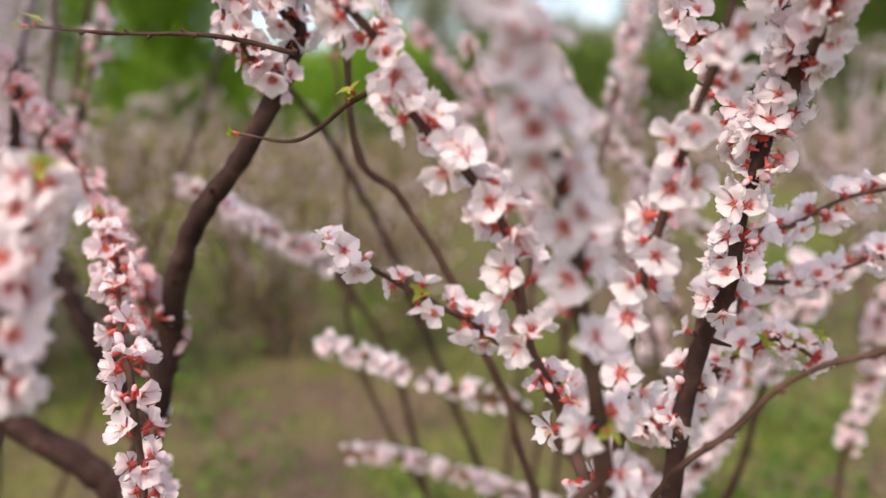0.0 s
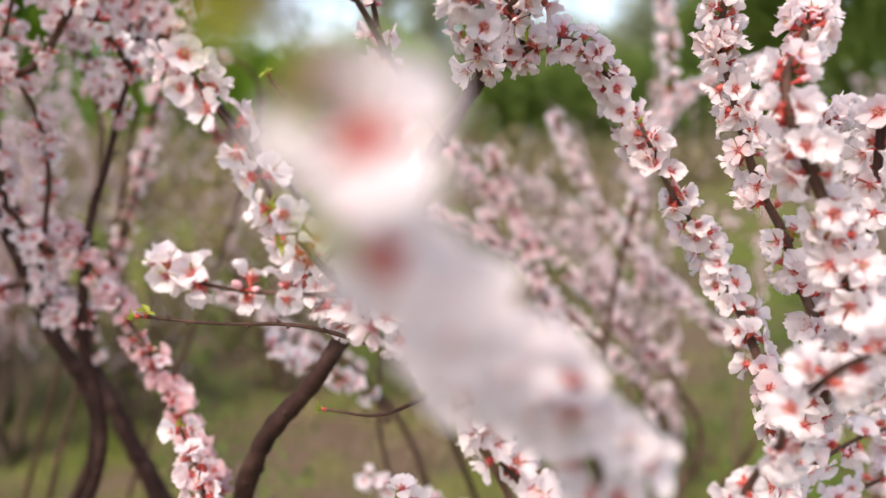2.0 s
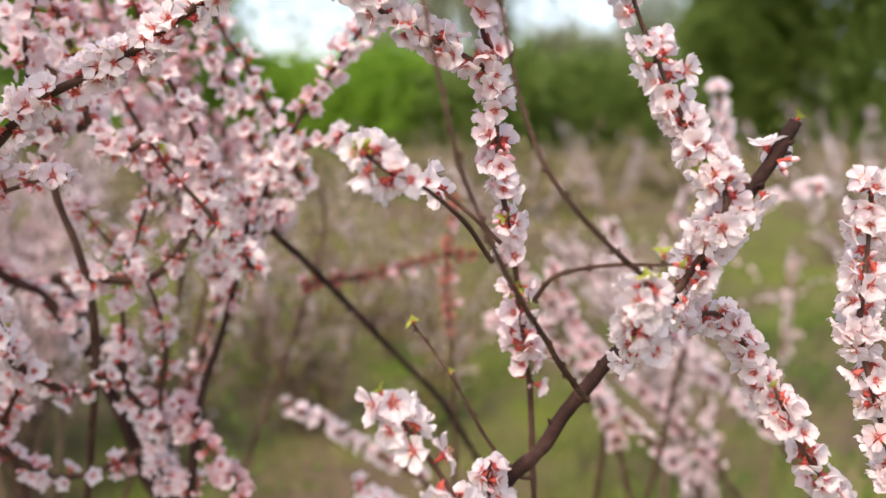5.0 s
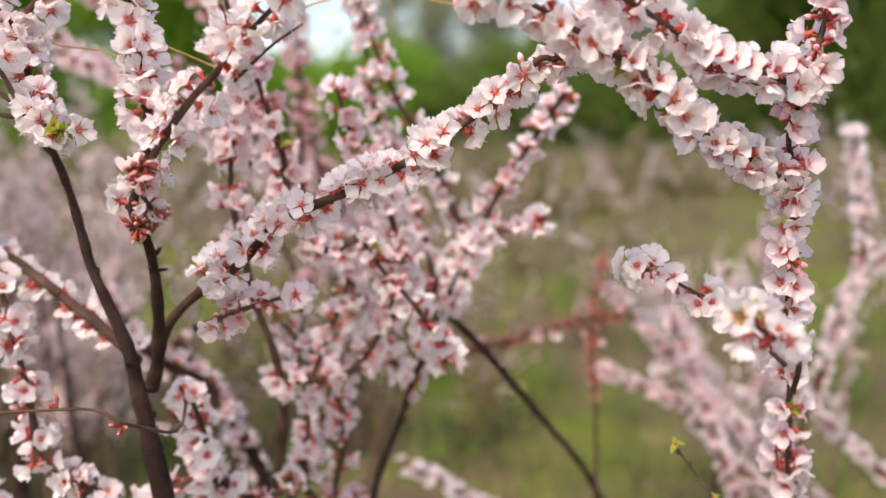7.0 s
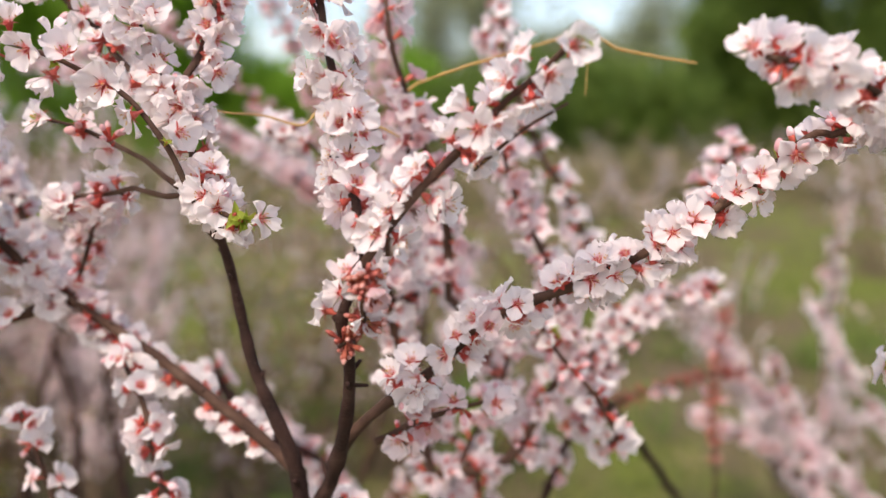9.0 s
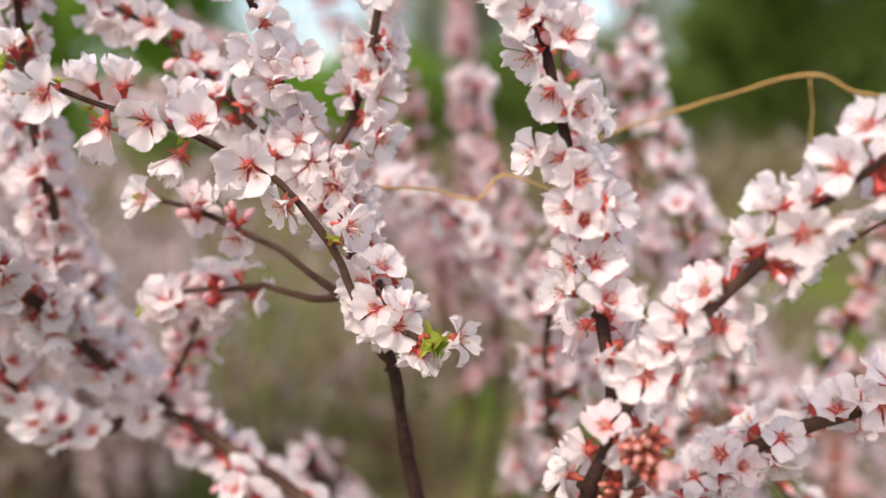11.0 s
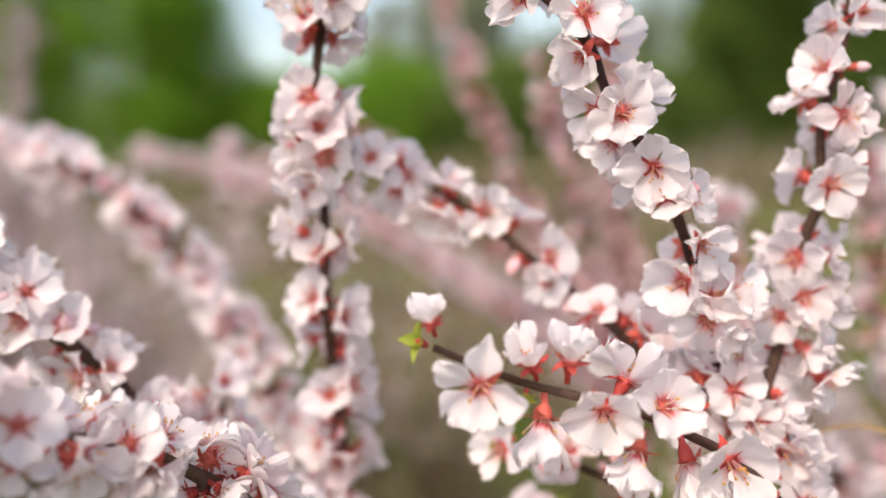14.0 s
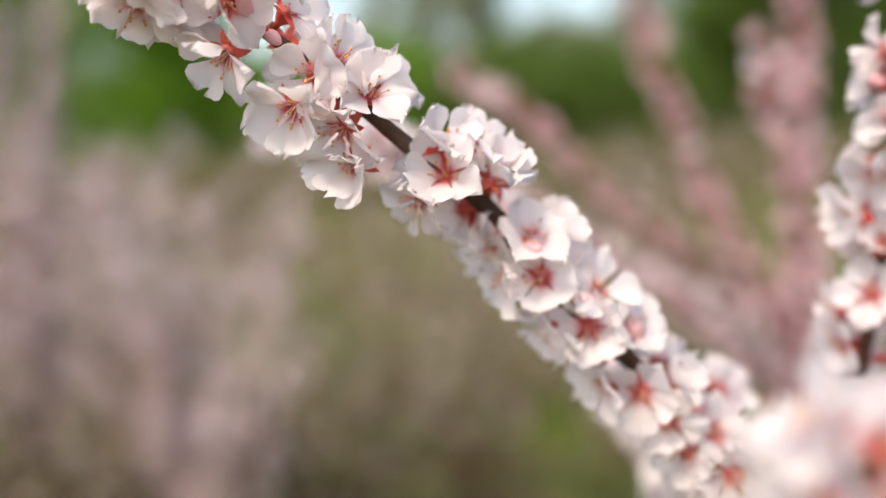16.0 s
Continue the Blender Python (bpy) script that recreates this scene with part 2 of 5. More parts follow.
def flower_shape(seed, petal_mat, fine=True, middle=True, grid=6, stamens=9, opened=None):
    """Stalk, red cup with pointed sepals, five petals, a brush of stamens. It faces +z; its foot is the origin."""
    rnd = random.Random(seed)
    s = Shape()
    stalk = rnd.uniform(0.0, 0.0022)
    lift = 0.0056 + stalk
    shift = (rnd.uniform(-0.001, 0.001), rnd.uniform(-0.001, 0.001))
    if not fine and middle:
        s.tube([(0, 0, 0), (0, 0, 0.0042 + stalk), (0, 0, lift)], [0.0009, 0.0019, 0.0026], 4, 1, False)
    elif fine:
        s.tube([(0, 0, 0), (shift[0] * 0.4, shift[1] * 0.4, 0.0025), (0, 0, 0.0030 + stalk), (0, 0, 0.0044 + stalk), (0, 0, lift)],
           [0.0009, 0.0009, 0.0019, 0.0021, 0.0026], 7, 1)
    opened = opened or rnd.choice((16, 24, 30, 35, 40, 46, 54, 66))
    if fine:
        for k in range(5):
            a = 2 * math.pi * (k + 0.5) / 5 + rnd.uniform(-0.15, 0.15)
            ca, sa = math.cos(a), math.sin(a)
            drop = rnd.uniform(-0.0022, 0.0006)
            p = [(0.0021 * ca - w * 0.0014 * sa, 0.0021 * sa + w * 0.0014 * ca, lift - 0.0006) for w in (-1, 1)]
            mid = [(0.0040 * ca - w * 0.0011 * sa, 0.0040 * sa + w * 0.0011 * ca, lift - 0.0004 + drop * 0.4) for w in (-1, 1)]
            tip = [(0.0060 * ca, 0.0060 * sa, lift + drop * 1.6)] * 2
            s.grid([p, mid, tip], 1, [[(0, 0), (0, 1)], [(0.5, 0), (0.5, 1)], [(1, 0), (1, 1)]])
    start = rnd.uniform(0, 6.28)
    for k in range(5):
        petal(s, start + 2 * math.pi * k / 5 + rnd.uniform(-0.16, 0.16), rnd, rnd.uniform(0.0096, 0.0122), rnd.uniform(0.0040, 0.0050),
              opened + rnd.uniform(-14, 14), rnd.uniform(0.20, 0.60), petal_mat, grid if fine else 2, grid if fine else 2 if middle else 1, lift + 0.0002 * k)
    if fine:
        for k in range(stamens):
            a, lean = rnd.uniform(0, 6.28), rnd.uniform(0.08, 0.75)
            long = rnd.uniform(0.0030, 0.0058)
            way = Vector((math.cos(a) * math.sin(lean), math.sin(a) * math.sin(lean), math.cos(lean)))
            foot = Vector((way.x * 0.002, way.y * 0.002, lift - 0.0004))
            end = foot + way * long
            s.tube([foot, end], [0.00026, 0.00013], 3, 2, False)
            s.tube([end - way * 0.0003, end + way * 0.0001, end + way * 0.0005], [0.0003, 0.00043, 0.0002], 3, 3, False)
    else:
        s.tube([(0, 0, lift), (0, 0, lift + 0.002)], [0.0012, 0.0020], 3, 1 if not middle else 2, middle)
    return s.arrays()


def bud_shape(seed, count, swollen):
    """A knot of closed buds on short stalks, each with its red cup; small ones are still tight and scaly."""
    rnd = random.Random(seed)
    tight = swollen < 0.002
    s = Shape()
    for k in range(count):
        a, lean = 2 * math.pi * k / count + rnd.uniform(-0.4, 0.4), rnd.uniform(0.15, 0.95) if count > 1 else rnd.uniform(0, 0.2)
        way = Vector((math.cos(a) * math.sin(lean), math.sin(a) * math.sin(lean), math.cos(lean)))
        stalk, size = rnd.uniform(0.002, 0.005), swollen * rnd.uniform(0.75, 1.15)
        s.tube([(0, 0, 0), way * stalk * 0.6, way * stalk, way * (stalk + 0.0018), way * (stalk + 0.0034)], [0.0007, 0.0008, 0.0012, 0.0016, 0.0017], 6, 9 if tight else 1)
        at = way * (stalk + 0.0026)
        s.tube([at, at + way * size * 0.4, at + way * size, at + way * size * 1.75, at + way * size * 2.3, at + way * size * 2.5],
               [size * 0.58, size * 0.84, size * 0.94, size * 0.76, size * 0.38, size * 0.06], 7, 8 if tight else 4)
    return s.arrays()


def tuft_shape(seed, count, fine=True):
    """A tuft of young folded leaves."""
    rnd = random.Random(seed)
    s = Shape()
    for k in range(count):
        a, lean = 2 * math.pi * k / count + rnd.uniform(-0.4, 0.4), rnd.uniform(0.2, 0.95)
        long, wide = rnd.uniform(0.006, 0.011), rnd.uniform(0.0016, 0.0028)
        ca, sa = math.cos(a), math.sin(a)
        rows, uvs = [], []
        steps, across = (5, (-1, -0.5, 0, 0.5, 1)) if fine else (2, (-1, 1))
        for i in range(steps + 1):
            u = i / steps
            half = wide * math.sin(math.pi * min(0.98, u * 0.9 + 0.08)) * (1.1 - 0.3 * u)
            r, z = long * u * math.sin(lean + 0.5 * u), long * u * math.cos(lean + 0.5 * u) + 0.001
            row = []
            for w in across:
                x, up = w * half, abs(w) * half * 0.7
                rr, zz = r - up * math.cos(lean), z + up * math.sin(lean)
                row.append((rr * ca - x * sa, rr * sa + x * ca, zz))
            rows.append(row)
            uvs.append([(u, j / 4) for j in range(len(across))])
        s.grid(rows, 5, uvs)
    s.tube([(0, 0, -0.001), (0, 0, 0.002), (0, 0, 0.004)], [0.0012, 0.0014, 0.0006], 6, 1)
    return s.arrays()


FLOWERS = {p: [flower_shape(20 * p + k, (0, 6, 7)[p]) for k in range(14 if p < 2 else 4)] for p in range(3)}
FLOWERS[0] += [flower_shape(600 + k, 0, opened=66) for k in range(3)]
FLOWERS_MID = {p: [flower_shape(20 * p + k, (0, 6, 7)[p], grid=4, stamens=5) for k in range(14 if p < 2 else 4)] for p in range(3)}
FLOWERS_LIGHT = {p: [flower_shape(140 + 10 * p + k, (0, 6, 7)[p], False, False) for k in range(4)] for p in range(3)}
FLOWERS_FAR = {p: [flower_shape(40 + 10 * p + k, (0, 6, 7)[p], False) for k in range(4)] for p in range(3)}
BUDS = [bud_shape(70 + k, c, z) for k, (c, z) in enumerate(((1, 0.0025), (2, 0.0026), (3, 0.0023), (4, 0.0014), (3, 0.0015), (6, 0.0013)))]
TUFTS_LIGHT = [tuft_shape(180 + k, c, False) for k, c in enumerate((3, 4, 5))]
TUFTS = [tuft_shape(80 + k, c) for k, c in enumerate((3, 4, 5))]
shared = {}


def shared_mesh(kind, key, arrays):
    if (kind, key) not in shared:
        v, f, m, uv, used = compact(arrays, FLOWER_MATS)
        shared[kind, key] = mesh_of(kind, v, f, m, uv, used)
    return shared[kind, key]


def child(name, me, parent, m=None, label=""):
    ob = new(name, me)
    ob.parent = parent
    if m is not None:
        ob.matrix_basis = m
    if label:
        ob["label"] = label
    return ob


# ---------------------------------------------------------------- branches
def spline(ctrl, step):
    """Smooth points along the control points, about a step apart."""
    p = [Vector(c) for c in ctrl]
    p = [p[0] * 2 - p[1]] + p + [p[-1] * 2 - p[-2]]
    out = []
    for a, b, c, d in zip(p, p[1:], p[2:], p[3:]):
        n = max(2, int((c - b).length / step))
        for k in range(n):
            t = k / n
            out.append(0.5 * (2 * b + (c - a) * t + (2 * a - 5 * b + 4 * c - d) * t * t + (3 * b - a - 3 * c + d) * t ** 3))
    out.append(p[-2])
    return out


def facing(way, roll):
    return way.to_track_quat("Z", "Y").to_matrix().to_4x4() @ Matrix.Rotation(roll, 4, "Z")


def shrub(label, x, y):
    ob = new("cherry_shrub")
    ob.location = (x, y, 0)
    return tagged(ob, label, "shrub", "flowering cherry shrubs")


spots, sprigs, hanging = [], [], []


def sprig(x, y, z, turn, rise, size=1.0):
    """A tuft of young leaves by itself on the branch that is built next."""
    a, e = radians(turn), radians(rise)
    sprigs.append((Vector((x, y, z)), Vector((math.sin(a) * math.cos(e), -math.cos(a) * math.cos(e), math.sin(e))), size))


def spot(x, y, z, turn, rise, size=0.94, bell=False):
    """One blossom by itself on the branch that is built next: its seat, where it faces (degrees from -y, and up), its size, whether it is half closed."""
    a, e = radians(turn), radians(rise)
    spots.append(((x, y, z), Vector((math.sin(a) * math.cos(e), -math.cos(a) * math.cos(e), math.sin(e))), size, bell))


def hang(x, y, z, upto=1.0):
    """The blossoms of the branch that is built next keep to this side of it, up to that share of its length."""
    hanging[:] = [Vector((x, y, z)), upto]


branch_count = 0
wood_points = {}
LIGHT_SIDE = Vector((-0.08, -0.34, 0.24))


def branch(owner, root, r0, r1, bloom, *ctrl):
    """A tapered branch with knots at its nodes, and the blossoms, buds and leaf tufts that sit on it.
    bloom: where they begin and end along it, how dense, the shares of buds and of leaf tufts, and 0 white, 1 blush or 2 pink."""
    global branch_count
    branch_count += 1
    rnd = random.Random(1000 + branch_count)
    base = Vector(owner.location)
    pts = spline(ctrl, 0.006)
    taper = 1.1 if r0 < 0.005 else 2.0 if r0 > 0.0115 else 2.6
    radii = [r1 + (r0 - r1) * (1 - k / (len(pts) - 1)) ** taper for k in range(len(pts))]
    near = min(p.y for p in pts) < 0.62
    set_back = min(p.y for p in pts) > (0.44 if owner is shrub_a else 0.56)
    shape = Shape()
    grown_on = wood_points.setdefault(owner.name, [])
    if root == 2:
        a = Vector(ctrl[0])
        down = (a - Vector(ctrl[1])).normalized()
        goal = a + down * 0.04
        best = min(grown_on, key=lambda q: (q - goal).length + max(0.0, q.z - a.z + 0.01) * 1.5)
        reach = (best - a).length
        stem = spline((best, best.lerp(a, 0.5) + down * reach * 0.18 + Vector((0, 0, -0.1 * reach)), a), 0.012)[:-1]
        grown = r0 * 1.05
        radii = [grown + (r0 - grown) * k / len(stem) for k in range(len(stem))] + radii
        whole = stem + pts
        if bloom[0] <= 0.1 and bloom[2] > 0.5:
            pts = whole
    elif root == 1:
        a = Vector(ctrl[0])
        down = (a - Vector(ctrl[1])).normalized() * 0.12
        foot = base + Vector((rnd.uniform(-0.10, 0.10) + (a.x - base.x) * 0.25, rnd.uniform(-0.06, 0.10), -0.03))
        mid = a + down + Vector((0, 0.02, -0.10))
        low = mid.lerp(foot, 0.55) + Vector((0, 0.03, 0))
        stem = spline((foot, low, mid, a), 0.02)[:-1]
        grown = r0 * 1.2 + 0.001
        radii = [grown + (r0 - grown) * k / len(stem) for k in range(len(stem))] + radii
        whole = stem + pts
    else:
        whole = pts
    rough = []
    for k, (p, r) in enumerate(zip(whole, radii)):
        n = noise.noise(p * 60) * 0.20 + noise.noise(p * 190) * 0.19
        rough.append(r * (1 + n))
    kink = [p + noise.noise_vector(p * 28) * min(0.0016, radii[k] * 0.6) for k, p in enumerate(whole)]
    shape.tube(kink, rough, 10 if r0 > 0.004 else 8, 0)
    if r0 > 0.005:
        for _ in range(max(2, int(len(whole) / 7))):
            k = rnd.randrange(2, len(whole) - 2)
            way = (whole[k + 1] - whole[k]).normalized()
            out = (way.orthogonal().normalized() * rnd.uniform(-1, 1) + way.cross(way.orthogonal()).normalized() * rnd.uniform(-1, 1)).normalized()
            tip = kink[k] + out * (rough[k] + rnd.choice((0.0015, 0.002, 0.003, 0.005, 0.008, 0.012))) + way * rnd.uniform(0.001, 0.005)
            shape.tube([kink[k], kink[k] + out * rough[k] * 1.05, tip], [rough[k] * 0.5, min(0.0022, rough[k] * 0.45), rnd.uniform(0.0007, 0.0013)], 6, 0)
    shift = len(whole) - len(pts)
    grown_on.extend(whole[::2])
    # nodes
    f0, f1, dense, bud_share, leaf_share, tint = bloom
    bare = dense <= 0.06
    lengths = [0.0]
    for a, b in zip(pts, pts[1:]):
        lengths.append(lengths[-1] + (b - a).length)
    total = lengths[-1]
    at, k, spin = total * f0 + 0.004, 0, rnd.uniform(0, 6.28)
    placed, taken, seen = [], [], len(spots) > 3
    for number, (seat, way, size, bell) in enumerate(spots):
        seat = Vector(seat)
        tone = tint if rnd.random() < 0.8 else 0
        pick = (branch_count + number) % (14 if tone < 2 else 4)
        if bell:
            tone, pick = 0, 14 + number % 3
        placed.append((("blossom", (tone, pick)), FLOWERS[tone][pick], Matrix.Translation(seat) @ facing(way, rnd.uniform(0, 6.28)) @ Matrix.Scale(size * rnd.uniform(0.94, 1.12), 4)))
        taken.append(seat + way * 0.008)
    spots.clear()
    for seat, way, size in sprigs:
        placed.append((("leaf_tuft", len(placed) % 3), TUFTS[len(placed) % 3], Matrix.Translation(seat) @ facing(way, rnd.uniform(0, 6.28)) @ Matrix.Scale(size, 4)))
    sprigs.clear()
    while at < total * f1 - 0.002 and dense > 0:
        while k < len(pts) - 2 and lengths[k + 1] < at:
            k += 1
        p, way = kink[shift + k], (pts[k + 1] - pts[k]).normalized()
        r = rough[shift + k]
        side = way.orthogonal().normalized()
        other = way.cross(side)
        spin += 2.4 + rnd.uniform(-0.5, 0.5)
        knot = p + (side * math.cos(spin) + other * math.sin(spin)) * r * 0.5
        out = (knot - p).normalized()
        shape.tube([p, knot, knot + out * (r * 0.6 + 0.0010)], [r * 0.7, r * 0.75 + 0.0004, r * 0.3 + 0.0003], 6, 0)
        if bare:
            for turn in (rnd.uniform(-0.9, -0.3), rnd.uniform(0.3, 0.9)):
                scale = (out + way * 0.8 + (way.cross(out)) * turn).normalized() * rnd.uniform(0.0022, 0.0038)
                shape.tube([knot, knot + scale * 0.5, knot + scale], [0.0008, 0.0010, 0.0003], 5, 0)
        count = 0 if bare else 1 if dense < 0.3 else rnd.choice((3, 4, 5, 6)) if dense > 0.85 else rnd.choice((1, 2, 2) if dense < 0.6 else (2, 3, 4)) if seen else rnd.choice((2, 3, 4, 5))
        for c in range(count):
            angle = spin + c * 2 * math.pi / max(2, count) + rnd.uniform(-0.5, 0.5)
            radial = side * math.cos(angle) + other * math.sin(angle)
            if hanging and at < total * hanging[1]:
                radial = (radial * 0.55 + hanging[0]).normalized()
            heading = (radial + way * rnd.uniform(-0.7, 0.8) + LIGHT_SIDE * rnd.uniform(-0.3, 0.6 if seen else 1.0) + Vector((rnd.uniform(-0.3, 0.3), 0, rnd.uniform(-0.35, 0.3)))).normalized()
            seat = p + radial * r * 0.75 + way * rnd.uniform(-0.0045, 0.0045)
            dice = rnd.random()
            if dice < bud_share:
                kind = ("bud", 3 + rnd.randrange(3) if bud_share > 0.85 else rnd.randrange(3))
                arrays = BUDS[kind[1]]
            else:
                kind = ("blossom", (tint if rnd.random() < 0.75 else max(0, tint - 1) if rnd.random() < 0.5 else min(2, tint + 1), rnd.randrange(50)))
                kind = ("blossom", (kind[1][0], kind[1][1] % (14 if kind[1][0] < 2 else 4)))
                arrays = (FLOWERS_MID if set_back else FLOWERS)[kind[1][0]][kind[1][1]] if near else FLOWERS_FAR[kind[1][0]][kind[1][1] % 4]
            size = rnd.uniform(0.82, 1.08) * (1.0 if near else 1.1)
            heart = seat + heading * 0.008
            if kind[0] == "blossom" and any((heart - q).length < 0.0100 for q in taken):
                continue
            placed.append((kind, arrays, Matrix.Translation(seat) @ facing(heading, rnd.uniform(0, 6.28)) @ Matrix.Scale(size, 4)))
        if rnd.random() < leaf_share * (0.1 if bare else 0.6):
            radial = (side * rnd.uniform(-1, 1) + other * rnd.uniform(-1, 1)).normalized()
            kind = ("leaf_tuft", rnd.randrange(3))
            placed.append((kind, TUFTS[kind[1]], Matrix.Translation(p + radial * r * 0.7) @ facing((radial + way * 0.8 + Vector((0, -0.3, 0.3))).normalized(), rnd.uniform(0, 6))
                           @ Matrix.Scale(rnd.uniform(0.8, 1.3), 4)))
        left = total * f1 - at
        if 0.006 < left < 0.019:
            at = total * f1 - 0.004
            continue
        if bare:
            at += rnd.uniform(0.010, 0.019)
        elif dense > 0.85:
            at += rnd.choice((0.013, 0.015, 0.018, 0.021, 0.024) if dense < 1.02 else (0.011, 0.013, 0.015, 0.018))
        elif dense > 0.3:
            at += rnd.uniform(0.015, 0.025)
        else:
            at += rnd.uniform(0.0085, 0.0135) / (dense * 2.6)
    hanging.clear()
    if leaf_share > 0.05:
        placed.append((("leaf_tuft", 1), TUFTS[1], Matrix.Translation(kink[-1]) @ facing((pts[-1] - pts[-4]).normalized(), 0)))
    v, f, m, uv = shape.arrays()
    wood = child("branch", mesh_of("branch", v - np.array(base), f, m, uv, [BARK if r0 > 0.0056 else BARK_YOUNG]), owner)
    if near:
        for kind, arrays, mw in placed:
            child(kind[0], shared_mesh(kind[0], (kind[1], len(arrays[1])), arrays), wood, Matrix.Translation(-base) @ mw)
    elif placed:
        mass = child("blossoms", joined("blossoms", [(arrays, Matrix.Translation(-base) @ mw) for kind, arrays, mw in placed], FLOWER_MATS), wood)
        mass["kind"] = "stuff"
    return wood


# ---------------------------------------------------------------- ground
def ground_height(x, y):
    far = max(0.0, math.hypot(x, y) - 2.0)
    return 0.05 * noise.noise(Vector((x * 0.5, y * 0.5, 0))) * min(1, far / 3 + 0.2) + 0.02 * noise.noise(Vector((x * 2.1, y * 2.1, 4)))


def build_ground():
    s = Shape()
    xs = [math.copysign(abs(k / 40) ** 2.6 * 400, k) for k in range(-40, 41)]
    rows = [[(x, y + 2, ground_height(x, y + 2) - 0.02) for x in xs] for y in xs]
    s.grid(rows, 0, [[(0, 0)] * len(xs)] * len(xs))
    v, f, m, uv = s.arrays()
    return tagged(new("ground", mesh_of("ground", v, f, m, uv, [GROUND])), "rough spring ground of grass and bare brown earth", "ground", "", "structure")


build_ground()


def build_grass():
    rnd = random.Random(5)
    v, f, m = [], [], []
    for _ in range(9000):
        y = 0.9 + 11 * rnd.random() ** 1.7
        x = rnd.uniform(-1, 1) * (1.2 + y * 0.85) - 0.4
        if noise.noise(Vector((x * 0.8, y * 0.8, 7))) < -0.10:
            continue
        z = ground_height(x, y) - 0.03
        straw = noise.noise(Vector((x * 1.3, y * 1.3, 2))) > 0.15
        for _ in range(4):
            a, h, lean = rnd.uniform(0, 6.28), rnd.uniform(0.05, 0.17) * (0.7 if straw else 1), rnd.uniform(0.01, 0.09)
            cx, cy, w = x + rnd.uniform(-0.05, 0.05), y + rnd.uniform(-0.05, 0.05), rnd.uniform(0.002, 0.005)
            b = len(v)
            v += [(cx - w * math.sin(a), cy + w * math.cos(a), z), (cx + w * math.sin(a), cy - w * math.cos(a), z), (cx + lean * math.cos(a), cy + lean * math.sin(a), z + h)]
            f.append((b, b + 1, b + 2))
            m.append(1 if straw else 0)
    return tagged(new("grass", mesh_of("grass", v, f, m, None, [GRASS, STRAW])), "short green and straw-coloured grass in loose tufts", "grass", "", "stuff")


build_grass()


